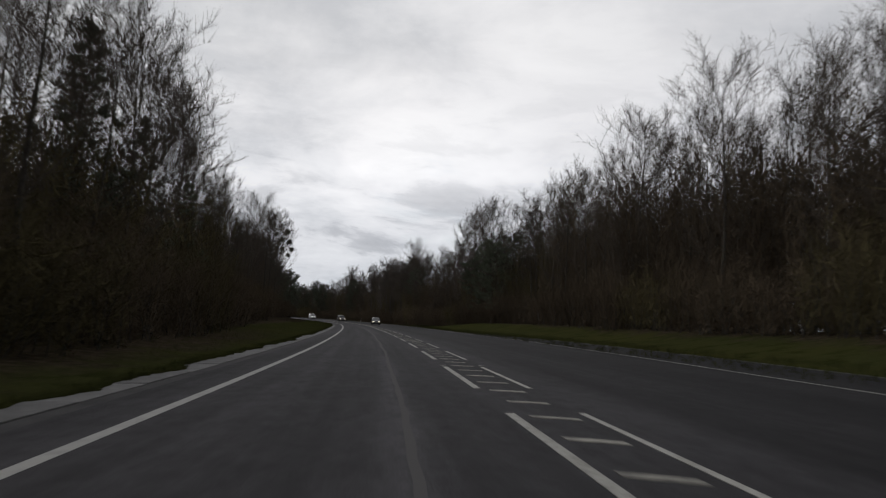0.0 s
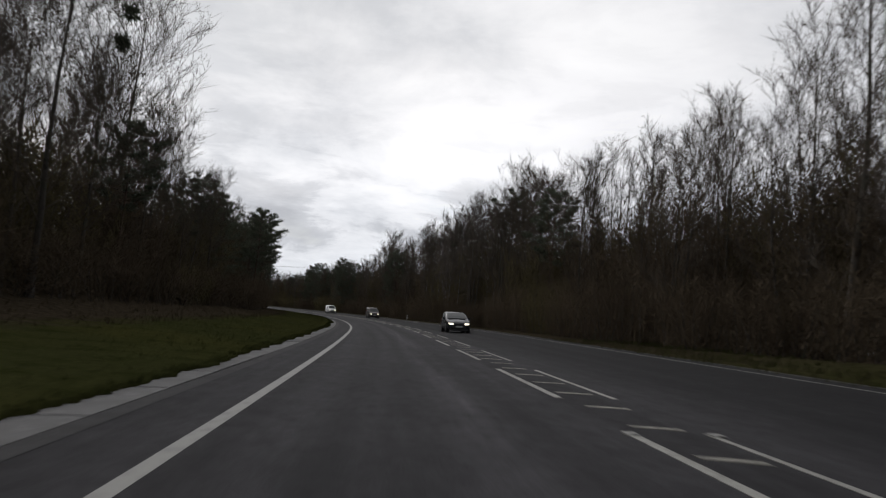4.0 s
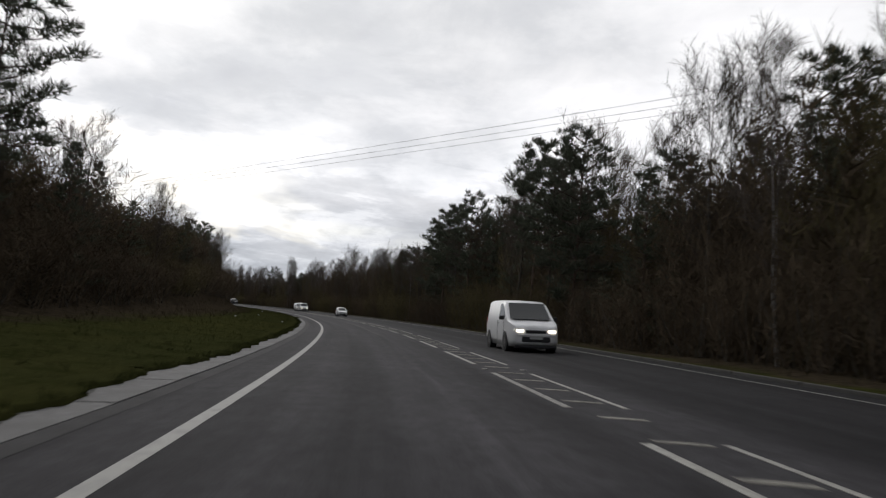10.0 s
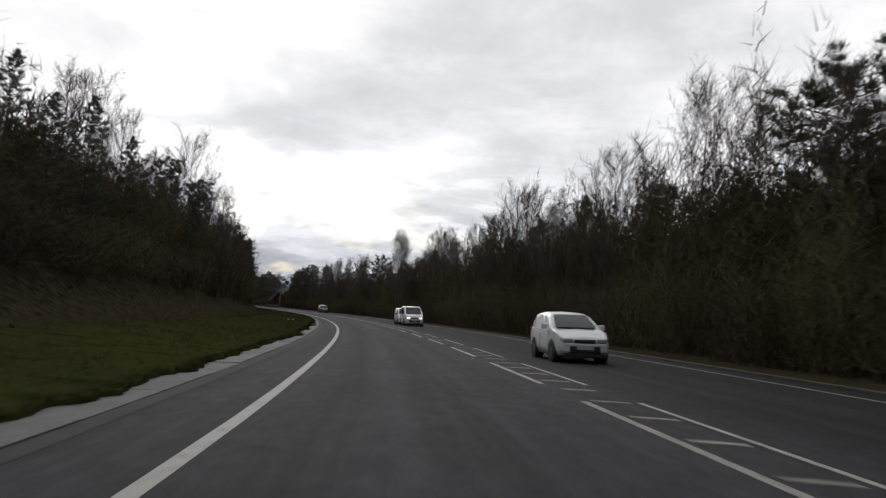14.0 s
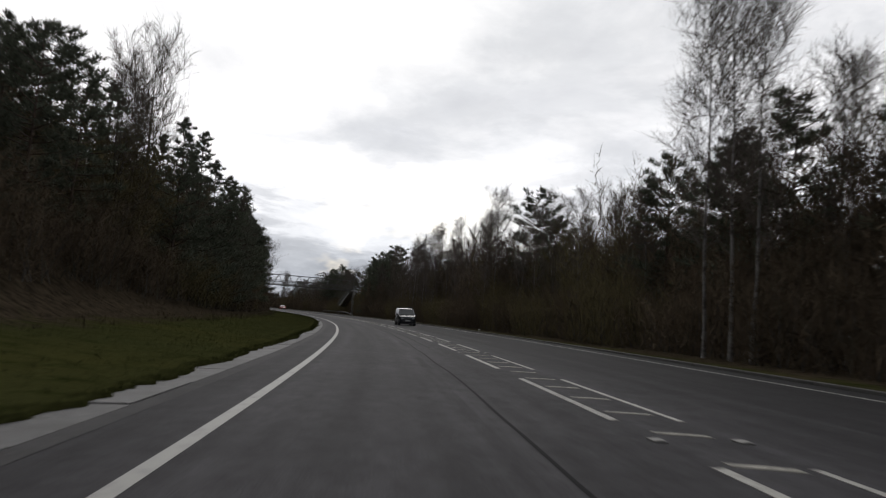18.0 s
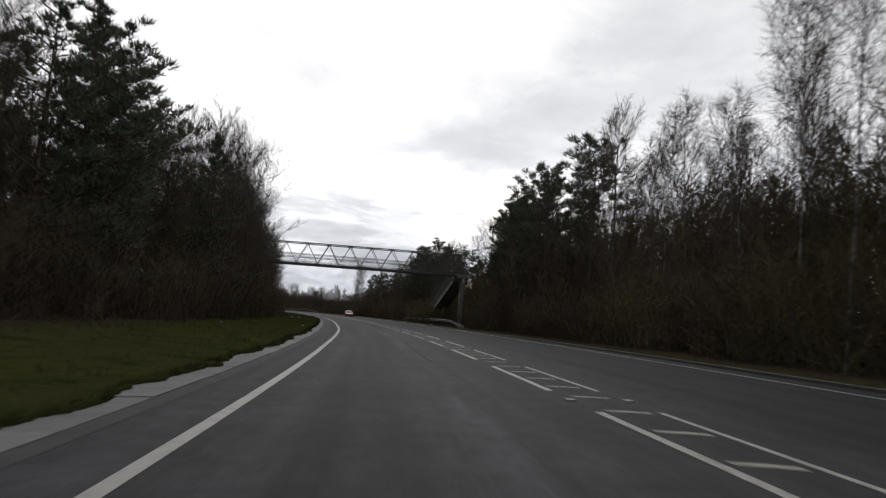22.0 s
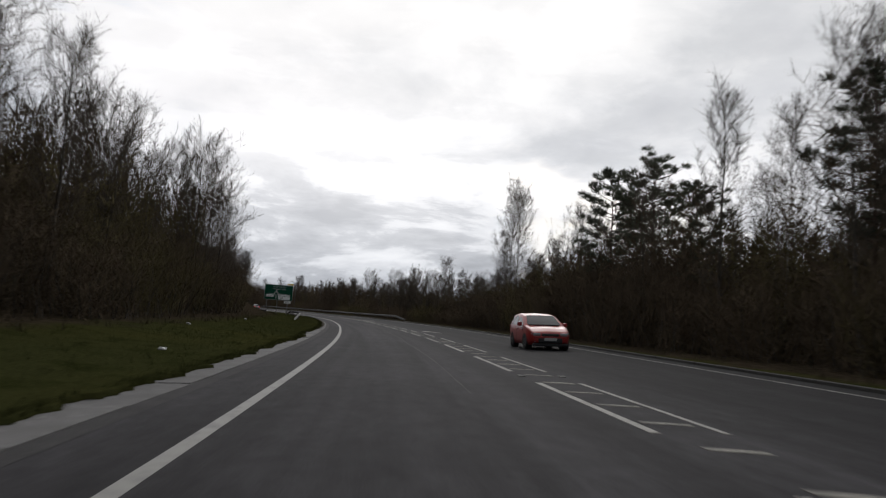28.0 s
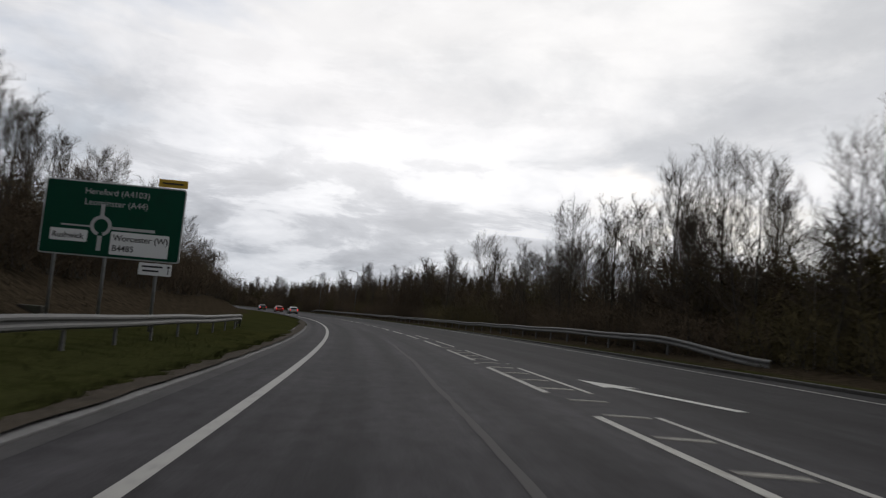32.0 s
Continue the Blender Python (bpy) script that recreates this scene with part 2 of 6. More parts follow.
    for centre, half, gain in ((1.25, 0.45, 1.0), (5.9, 0.5, 0.35), (-0.35, 0.45, -0.22), (2.35, 0.4, -0.15), (-0.95, 0.35, -0.12)):
        near = calc("SUBTRACT", 1.0, calc("DIVIDE", calc("ABSOLUTE", calc("SUBTRACT", sp.outputs[0], centre), 0.0), half))
        near = calc("MAXIMUM", near, 0.0)
        patch = calc("MAXIMUM", calc("MULTIPLY", calc("SUBTRACT", broken.outputs["Fac"], 0.40), 3.2), 0.0)
        bands = calc("ADD", bands, calc("MULTIPLY", calc("MULTIPLY", near, patch), gain))
    # shade over the outer lane, put into the colour as a darker band
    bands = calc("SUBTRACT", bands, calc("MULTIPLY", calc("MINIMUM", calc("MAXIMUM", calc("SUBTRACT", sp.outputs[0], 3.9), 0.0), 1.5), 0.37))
    mult = nt.nodes.new("ShaderNodeMath")
    mult.operation = "MULTIPLY"
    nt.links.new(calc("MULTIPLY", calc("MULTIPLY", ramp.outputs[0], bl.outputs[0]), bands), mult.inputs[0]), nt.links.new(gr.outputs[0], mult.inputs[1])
    mx = nt.nodes.new("ShaderNodeMix")
    mx.data_type, mx.blend_type = "RGBA", "MULTIPLY"
    mx.inputs["Factor"].default_value = 1.0
    old = b.inputs["Base Color"].links[0].from_socket
    nt.links.new(old, mx.inputs["A"]), nt.links.new(mult.outputs[0], mx.inputs["B"])
    nt.links.new(mx.outputs["Result"], b.inputs["Base Color"])
    bp = nt.nodes.new("ShaderNodeBump")
    bp.inputs["Strength"].default_value, bp.inputs["Distance"].default_value = 0.35, 0.006
    nt.links.new(grit.outputs["Fac"], bp.inputs["Height"]), nt.links.new(bp.outputs[0], b.inputs["Normal"])
    return m


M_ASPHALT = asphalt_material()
def ground_material():
    """Verge grass; dry tussock on the bank and leaf litter under the woods (u is the place across the road in metres, v along it)."""
    m = material("verge_grass", (0.034, 0.036, 0.0135), 1.0, vary=[(0.12, 0.42, 0.7, (0.043, 0.042, 0.014)), (0.9, 0.48, 0.72, (0.020, 0.023, 0.007)), (7, 0.5, 0.8, (0.046, 0.049, 0.018))], bump=(9, 0.8, 0.05), spec=0.0)
    nt = m.node_tree
    b = nt.nodes["Principled BSDF"]
    uv = nt.nodes.new("ShaderNodeUVMap")
    uv.uv_map = "road"
    sp = nt.nodes.new("ShaderNodeSeparateXYZ")
    nt.links.new(uv.outputs[0], sp.inputs[0])
    ragged = nt.nodes.new("ShaderNodeTexNoise")
    ragged.inputs["Scale"].default_value, ragged.inputs["Detail"].default_value = 0.5, 6
    nt.links.new(uv.outputs[0], ragged.inputs["Vector"])

    def calc(op, a, b_, clamp=False):
        n = nt.nodes.new("ShaderNodeMath")
        n.operation, n.use_clamp = op, clamp
        for i, v in enumerate((a, b_)):
            if isinstance(v, (int, float)):
                n.inputs[i].default_value = v
            else:
                nt.links.new(v, n.inputs[i])
        return n.outputs[0]

    shift = calc("MULTIPLY", calc("SUBTRACT", ragged.outputs["Fac"], 0.5), 5.0)
    u, v = calc("ADD", sp.outputs[0], shift), sp.outputs[1]
    inner = calc("MULTIPLY", calc("SUBTRACT", -9.2, u), 0.6, True)
    along_ = calc("MULTIPLY", calc("SUBTRACT", v, 118), 0.04, True)
    outer = calc("MULTIPLY", calc("MULTIPLY", calc("SUBTRACT", u, 9.6), 0.9, True), along_)
    deep = calc("MULTIPLY", calc("SUBTRACT", u, 16.5), 0.6, True)
    # under the overhanging trees of the first stretch the verge is mostly leaf litter
    # its brown also puts the trees' shade into the verge colour
    shaded = calc("MULTIPLY", calc("MULTIPLY", calc("SUBTRACT", -4.2, u), 0.5, True), calc("MULTIPLY", calc("SUBTRACT", 62.0, v), 0.04, True))
    dry = calc("ADD", calc("MAXIMUM", calc("MAXIMUM", inner, shaded), outer), deep, True)
    litter = nt.nodes.new("ShaderNodeValToRGB")
    n2 = nt.nodes.new("ShaderNodeTexNoise")
    n2.inputs["Scale"].default_value, n2.inputs["Detail"].default_value = 2.5, 6
    nt.links.new(uv.outputs[0], n2.inputs["Vector"])
    litter.color_ramp.elements[0].position, litter.color_ramp.elements[0].color = 0.35, (0.024, 0.019, 0.0135, 1)
    litter.color_ramp.elements[1].position, litter.color_ramp.elements[1].color = 0.7, (0.064, 0.050, 0.033, 1)
    nt.links.new(n2.outputs["Fac"], litter.inputs["Fac"])
    mx = nt.nodes.new("ShaderNodeMix")
    mx.data_type = "RGBA"
    old = b.inputs["Base Color"].links[0].from_socket
    nt.links.new(dry, mx.inputs["Factor"]), nt.links.new(old, mx.inputs["A"]), nt.links.new(litter.outputs[0], mx.inputs["B"])
    nt.links.new(mx.outputs["Result"], b.inputs["Base Color"])
    return m


M_GRASS = ground_material()
M_BLADES = material("grass_blades", (0.040, 0.044, 0.015), 1.0, island=0.3, spec=0.0)
M_DRY = material("dry_grass", (0.048, 0.038, 0.019), 0.95, island=0.4, spec=0.1)
M_CONCRETE = material("edging_concrete", (0.118, 0.114, 0.112), 0.85, vary=[(1.1, 0.42, 0.7, (0.078, 0.075, 0.070)), (5, 0.5, 0.7, (0.155, 0.151, 0.148)), (22, 0.5, 0.75, (0.13, 0.127, 0.12))], bump=(30, 0.4, 0.01), rand=0.18)
M_CHANNEL = material("channel_concrete", (0.064, 0.062, 0.062), 0.9, vary=[(1.2, 0.45, 0.7, (0.048, 0.046, 0.046)), (20, 0.5, 0.8, (0.085, 0.083, 0.08))], bump=(40, 0.3, 0.005), spec=0.1)
M_KERB = material("kerb_concrete", (0.052, 0.050, 0.046), 0.9, vary=[(3, 0.45, 0.75, (0.034, 0.032, 0.027))], bump=(30, 0.4, 0.01), rand=0.15)
M_PAINT = material("road_paint", (0.37, 0.36, 0.33), 0.7, vary=[(5, 0.52, 0.72, (0.24, 0.235, 0.225)), (45, 0.5, 0.75, (0.30, 0.295, 0.28))], rand=0.12)
M_HATCH = material("hatch_paint", (0.36, 0.35, 0.315), 0.75, vary=[(1.1, 0.5, 0.72, (0.24, 0.23, 0.195)), (9, 0.50, 0.68, (0.14, 0.135, 0.12)), (60, 0.5, 0.75, (0.20, 0.195, 0.175))], rand=0.18)
M_WORN = material("worn_road_paint", (0.30, 0.295, 0.27), 0.75, vary=[(6, 0.45, 0.65, (0.12, 0.118, 0.11)), (45, 0.45, 0.7, (0.16, 0.155, 0.14))], rand=0.3)
M_BARPAINT = material("bar_paint", (0.38, 0.36, 0.30), 0.75, vary=[(4, 0.42, 0.66, (0.13, 0.125, 0.105)), (45, 0.45, 0.72, (0.15, 0.145, 0.125))], rand=0.25)
M_SEAL = material("bitumen_seal", (0.018, 0.0175, 0.018), 0.9, spec=0.05)
M_JOINT = material("worn_joint", (0.085, 0.082, 0.08), 0.9, spec=0.1)
M_DIRT = material("roadside_dirt", (0.052, 0.042, 0.031), 0.95, vary=[(1.3, 0.45, 0.7, (0.033, 0.028, 0.02)), (9, 0.5, 0.75, (0.075, 0.064, 0.05))], bump=(14, 0.6, 0.02), spec=0.05)
M_BARK = material("dark_bark", (0.066, 0.056, 0.046), 0.95, vary=[(6, 0.45, 0.7, (0.035, 0.030, 0.025)), (1.2, 0.5, 0.75, (0.065, 0.070, 0.045))], bump=(18, 0.8, 0.03), rand=0.25)
M_TWIG = material("twig_bark", (0.082, 0.069, 0.056), 1.0, rand=0.25, spec=0.0)
M_BIRCH = material("birch_bark", (0.17, 0.16, 0.15), 0.8, vary=[(2.6, 0.44, 0.56, (0.045, 0.04, 0.034)), (12, 0.5, 0.7, (0.22, 0.2, 0.18))], bump=(20, 0.5, 0.02), rand=0.15)
M_BTWIG = material("birch_twig", (0.102, 0.086, 0.075), 1.0, rand=0.2, spec=0.0)
M_NEEDLE = material("pine_needles", (0.066, 0.074, 0.046), 0.9, island=0.3, rand=0.25, spec=0.3)
M_PINEBARK = material("pine_bark", (0.085, 0.055, 0.040), 0.95, vary=[(5, 0.45, 0.7, (0.04, 0.03, 0.026))], bump=(12, 0.9, 0.04), rand=0.2)
M_SCRUB = material("scrub_leaves", (0.086, 0.066, 0.045), 1.0, island=0.15, rand=0.25, spec=0.0)
M_BUDSDARK = material("budding_shoots", (0.092, 0.077, 0.040), 1.0, island=0.15, rand=0.25, spec=0.0)
for foliage in (M_TWIG, M_BTWIG, M_SCRUB, M_BUDSDARK, M_NEEDLE, M_BLADES, M_DRY):
    soften(foliage, 0.75 if foliage in (M_BLADES, M_DRY) else 0.45)
M_STEEL = material("galvanised_steel", (0.105, 0.105, 0.103), 0.7, 0.1, vary=[(2, 0.45, 0.7, (0.10, 0.10, 0.095)), (12, 0.5, 0.75, (0.14, 0.13, 0.115))], rand=0.1)
M_POST = material("grey_post_paint", (0.24, 0.245, 0.245), 0.6, vary=[(3, 0.45, 0.7, (0.17, 0.17, 0.165))])
M_BRIDGE = material("bridge_paint", (0.092, 0.086, 0.078), 0.6, 0.2, vary=[(1.2, 0.5, 0.75, (0.06, 0.055, 0.05))])
M_BRIDGEC = material("bridge_concrete", (0.22, 0.215, 0.20), 0.9, vary=[(0.8, 0.45, 0.7, (0.13, 0.125, 0.11)), (6, 0.5, 0.8, (0.26, 0.25, 0.24))], bump=(12, 0.4, 0.02))
M_SIGN = material("sign_green", (0.0, 0.060, 0.032), 0.6, vary=[(1.5, 0.5, 0.8, (0.003, 0.046, 0.026))], spec=0.2)
M_WHITE = material("sign_white", (0.50, 0.51, 0.50), 0.6, vary=[(2, 0.5, 0.8, (0.5, 0.5, 0.49))])
M_PANEL = material("sign_panel_white", (0.85, 0.86, 0.85), 0.5)
M_YELLOW = material("sign_yellow", (0.55, 0.34, 0.02), 0.5)
M_BLACK = material("sign_black", (0.015, 0.015, 0.015), 0.5)
M_RUBBER = material("tyre_rubber", (0.018, 0.018, 0.018), 0.85)
M_CARGLASS = material("car_glass", (0.02, 0.024, 0.026), 0.12, spec=0.3)
M_TRIM = material("dark_trim", (0.025, 0.025, 0.027), 0.6)
M_RIM = material("alloy_rim", (0.38, 0.38, 0.39), 0.35, 0.9)
M_HEAD = glow("headlight_glow", (1.0, 0.9, 0.72), 2.2)
M_LENS = material("clear_lamp_lens", (0.30, 0.31, 0.32), 0.15)
M_TAIL = glow("tail_light_glow", (0.9, 0.03, 0.02), 1.6)
M_TAILOFF = material("tail_light_lens", (0.25, 0.02, 0.02), 0.3)
M_MESH = material("stair_parapet", (0.040, 0.044, 0.032), 0.8, vary=[(2, 0.45, 0.7, (0.06, 0.062, 0.05))])
M_LITTER = material("litter", (0.6, 0.6, 0.58), 0.7)


# ---- building helpers ----
def link_mesh(name, verts, faces, mat, parent=None, label="", smooth=False):
    me = bpy.data.meshes.new(name)
    me.from_pydata([tuple(v) for v in verts], [], faces)
    me.materials.append(mat)
    if smooth:
        me.shade_smooth()
    me.update()
    ob = new(name, me)
    if parent is not None:
        ob.parent = parent
    if label:
        tagged(ob, label)
    return ob


def part(name, bm, mat, parent, label="", smooth=False):
    me = bpy.data.meshes.new(name)
    bm.to_mesh(me)
    bm.free()
    me.materials.append(mat)
    if smooth:
        me.shade_smooth()
    ob = new(name, me)
    ob.parent = parent
    if label:
        tagged(ob, label)
    return ob


def again(ob, parent, m):
    """The same piece once more, on the same mesh."""
    o = new(ob.name.split(".")[0], ob.data)
    o.parent = parent
    o.matrix_basis = m
    return o


def box(bm, cx, cy, cz, sx, sy, sz, bevel=0.0, m=None):
    r = bmesh.ops.create_cube(bm, size=1.0)
    mat = Matrix.Translation((cx, cy, cz)) @ Matrix.Diagonal((sx, sy, sz, 1))
    if m is not None:
        mat = m @ mat
    bmesh.ops.transform(bm, matrix=mat, verts=r["verts"])
    if bevel:
        ed = list({e for v in r["verts"] for e in v.link_edges})
        bmesh.ops.bevel(bm, geom=ed, offset=bevel, segments=2, affect="EDGES", profile=0.6)


def rod(bm, a, b, r, sides=6):
    a, b = Vector(a), Vector(b)
    d = b - a
    m = Matrix.Translation((a + b) / 2) @ d.to_track_quat("Z", "Y").to_matrix().to_4x4()
    bmesh.ops.create_cone(bm, cap_ends=True, segments=sides, radius1=r, radius2=r, depth=d.length, matrix=m)


# ---- the road's line: headings every 40 m, glided between, summed up metre by metre ----
HEADS = [-4.56, -3.09, -2.11, -1.18, 0.59, 3.95, 8.14, 12.23, 15.86, 19.53, 22.88, 25.78, 28.54, 31.59, 34.37, 37.4, 39.89, 41.01, 42.77, 45.16, 47.99, 51.26, 54.96]
S0, S1 = -200, 1300
_h = np.array([HEADS[0] - 1.0 * k for k in range(5, 0, -1)] + HEADS + [HEADS[-1] + 3.4 * k for k in range(1, 12)])
_g = np.arange(S0, S1 + 1.0)
_u = (_g + 200) / 40
_i = np.clip(_u.astype(int), 0, len(_h) - 2)
_f = _u - _i
_t = np.gradient(_h)
HEAD = np.radians((2 * _f**3 - 3 * _f**2 + 1) * _h[_i] + (_f**3 - 2 * _f**2 + _f) * _t[_i] + (3 * _f**2 - 2 * _f**3) * _h[_i + 1] + (_f**3 - _f**2) * _t[_i + 1])
_mid = (HEAD[1:] + HEAD[:-1]) / 2
RX = np.concatenate([[0], np.cumsum(-np.sin(_mid))])
RY = np.concatenate([[0], np.cumsum(np.cos(_mid))])
RX += -0.945 - RX[200]
RY += 0.07 - RY[200]
FALL = 0.049  # the road is banked into the bend
LEDGE = -1.82
LEDGE_TAB = [(0, -1.8), (32, -1.69), (90, -1.70), (165, -1.66), (192, -1.80), (218, -1.81), (244, -1.86), (270, -1.82), (300, -1.84), (347, -1.80), (378, -1.53), (430, -1.6), (451, -1.68), (482, -1.74), (502, -1.81), (529, -1.84), (607, -1.83), (633, -1.62), (685, -1.61), (720, -1.70), (764, -1.72), (790, -1.85), (816, -1.79), (841, -1.60)]
KERB_L, STRIP_L, KERB_R = -3.08, -3.9, 9.5
# the hatched strip and the outer edge line drift a little along the road; the outer lane is wider at the start
HATCH_TAB = [(0, 2.64), (40, 2.84), (100, 2.76), (169, 3.04), (190, 2.85), (200, 2.76), (225, 2.82), (250, 2.90), (280, 2.80), (305, 2.88), (330, 2.82), (360, 2.9), (480, 2.94), (640, 2.98), (665, 2.98), (690, 3.08), (770, 3.07), (797, 2.86), (822, 2.84), (847, 3.0), (1000, 2.9)]
# how far the painters set each dash on or back from an even nine metres
DASH_TAB = [(0, 0.45), (11, 0.5), (35, 0.95), (92, 1.1), (170, 0.95), (197, -0.4), (225, 0.45), (250, 0.5), (278, 0.62), (305, 0.45), (330, 0.0), (354, 0.4), (379, 0.07), (457, 0.1), (484, 0.2), (510, 0.0), (535, -0.05), (562, 0.3), (588, 0.15), (614, -0.05), (641, 0.2), (664, 0.0), (690, -0.2), (770, 0.1), (796, -0.05), (823, -0.25), (848, 0.28), (1000, 0.3)]
WIDTH_TAB = [(0, 0.96), (93, 0.93), (200, 0.86), (480, 0.87), (820, 0.82)]
OUTER_TAB = [(0, 0.95), (12, 1.05), (26, 1.5), (45, 1.85), (58, 1.75), (75, 1.45), (100, 1.4), (160, 1.2), (185, 0.5), (205, 0.0), (1000, 0.0)]
# a bare margin widens between line and verge on the first stretch
MARGIN_TAB = [(0, 1.9), (25, 2.0), (45, 1.8), (62, 0.7), (80, 0.0)]


def table(tab, s):
    return float(np.interp(s, [a for a, b in tab], [b for a, b in tab]))


def hatch_l(s):
    return table(HATCH_TAB, s)


def hatch_r(s):
    return table(HATCH_TAB, s) + table(WIDTH_TAB, s)


def redge(s):
    return 8.75 + table(OUTER_TAB, s)


def kerb_r(s):
    return KERB_R + table(OUTER_TAB, s) + table(MARGIN_TAB, s)


def heading(s):
    return float(np.interp(s, _g, HEAD))


def plan(s, d):
    h = heading(s)
    x, y = float(np.interp(s, _g, RX)), float(np.interp(s, _g, RY))
    if s > S1:
        x, y = x - (s - S1) * math.sin(h), y + (s - S1) * math.cos(h)
    if s < S0:
        x, y = x - (s - S0) * math.sin(h), y + (s - S0) * math.cos(h)
    return x + d * math.cos(h), y + d * math.sin(h)


def smooth(a, b, x):
    t = min(1.0, max(0.0, (x - a) / (b - a)))
    return t * t * (3 - 2 * t)


def bank(s):
    """Height of the cutting's bank on the inner side."""
    return 0.6 + 3.4 * smooth(290, 345, s) * (1 - smooth(500, 560, s)) + 2.2 * smooth(815, 850, s) * (1 - smooth(960, 1020, s))


def ground_z(s, d):
    """Height of the ground: banked road bed, verges, the bank on the inner side."""
    if d < STRIP_L:
        q = STRIP_L - d
        z = FALL * STRIP_L + 0.05 + 0.045 * min(q, 30)
        z += bank(s) * smooth(6.5, 14.0, q)
        z += 0.10 * noise.noise((s * 0.13, d * 0.21, 3.0)) * smooth(0.5, 3, q)
        return z
    if d > kerb_r(s):
        q = d - kerb_r(s)
        z = FALL * kerb_r(s) + 0.09 + 0.012 * min(q, 20) - 0.9 * smooth(14, 30, q)
        z += 1.15 * smooth(0.5, 7.0, q) * (1 - smooth(95, 150, s))
        z += 0.10 * noise.noise((s * 0.13, d * 0.21, 8.0)) * smooth(0.5, 3, q)
        return z
    return FALL * d


def place(s, d, lift=0.0, turn=0.0, scale=1.0):
    """Pose on the ground at s metres along and d metres to the right of the lane's line, y along the road."""
    x, y = plan(s, d)
    return Matrix.Translation((x, y, ground_z(s, d) + lift)) @ Matrix.Rotation(heading(s) + turn, 4, "Z") @ Matrix.Diagonal((scale, scale, scale, 1))


def road_place(s, d, lift=0.0):
    """Pose lying on the banked road."""
    x, y = plan(s, d)
    return Matrix.Translation((x, y, FALL * d + lift)) @ Matrix.Rotation(heading(s), 4, "Z") @ Matrix.Rotation(-math.atan(FALL), 4, "Y")


def ribbon(name, s_list, d_list, zf, mat, parent=None, uv=False, tag=None):
    """A sheet over the given stations and offsets; d_list may hold functions of s."""
    verts, faces, uvs = [], [], []
    n = len(d_list)
    for s in s_list:
        for d in d_list:
            dd = d(s) if callable(d) else d
            x, y = plan(s, dd)
            verts.append((x, y, zf(s, dd)))
            uvs.append((dd, s))
    for i in range(len(s_list) - 1):
        for j in range(n - 1):
            a = i * n + j
            faces.append((a, a + 1, a + n + 1, a + n))
    ob = link_mesh(name, verts, faces, mat, parent, smooth=True)
    if uv:
        layer = ob.data.uv_layers.new(name="road")
        for loop in ob.data.loops:
            layer.data[loop.index].uv = uvs[loop.vertex_index]
    if tag:
        tagged(ob, *tag)
    return ob


# ---- ground, road and edges ----
ground_s = [-2500, -1200, -600, -300] + list(range(-200, 1301, 4)) + [1500, 2000, 3000, 4500]
ground_d = [-340, -180, -90, -60, -45, -36, -30, -26, -22, -20, -18, -16, -14, -12.5, -11, -9.5, -8, -6.5, -5, -4.2, STRIP_L + 0.02, KERB_L - 0.3, -2.5, 3, 9.0, lambda s: kerb_r(s) + 0.06, lambda s: kerb_r(s) + 0.12, lambda s: kerb_r(s) + 0.6, lambda s: max(12.3, kerb_r(s) + 0.66), lambda s: max(13, kerb_r(s) + 0.72), 14, 16, 18, 21, 25, 30, 40, 60, 100, 200, 500, 1200, 2500]


def sheet_z(s, d):
    return FALL * d - 0.12 if STRIP_L < d < kerb_r(s) + 0.07 else ground_z(min(max(s, -190), 1290), d)


ribbon("ground", ground_s, ground_d, sheet_z, M_GRASS, uv=True, tag=("rough green verge and field grass beside the road", "ground", "", "structure"))
road_s = [x * 2.0 for x in range(-60, 571)]
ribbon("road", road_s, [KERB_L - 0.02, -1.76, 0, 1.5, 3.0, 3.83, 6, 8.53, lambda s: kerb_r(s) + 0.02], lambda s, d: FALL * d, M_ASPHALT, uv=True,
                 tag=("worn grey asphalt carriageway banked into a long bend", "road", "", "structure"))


# ---- road markings: thin raised paint ----
PAINT = 0.004


lines = tagged(new("edge_lines"), "solid white edge lines painted along the road", "road marking", "", "structure")
ribbon("left_line", [-100 + 3.0 * i for i in range(368)], [lambda s: table(LEDGE_TAB, s) - 0.085, lambda s: table(LEDGE_TAB, s) + 0.085], lambda s, dd: FALL * dd + PAINT, M_PAINT, lines)
ribbon("right_line", [-100 + 3.0 * i for i in range(368)], [lambda s: redge(s) - 0.042, lambda s: redge(s) + 0.042], lambda s, dd: FALL * dd + PAINT, M_WORN, lines)

# hatched centre strip: 6 m dashes with 3 m gaps, bars every 1.8 m
arc_s = np.arange(-100.0, 1000.0, 0.5)
arc = np.array([s + 3.0 * (heading(s) - heading(0)) for s in arc_s])


def at_arc(a):
    return float(np.interp(a, arc, arc_s))


hatch = tagged(new("centre_hatching"), "white hatched centre strip with broken boundary lines", "road marking", "", "structure")


def flat_piece(name, length, width, mat, parent, skew=0.0):
    """A thin painted piece along y with slightly worn ends."""
    bm = bmesh.new()
    box(bm, 0, 0, 0, width, length, 0.006)
    if skew:
        for v in bm.verts:
            v.co.y += v.co.x * skew
    return part(name, bm, mat, parent)


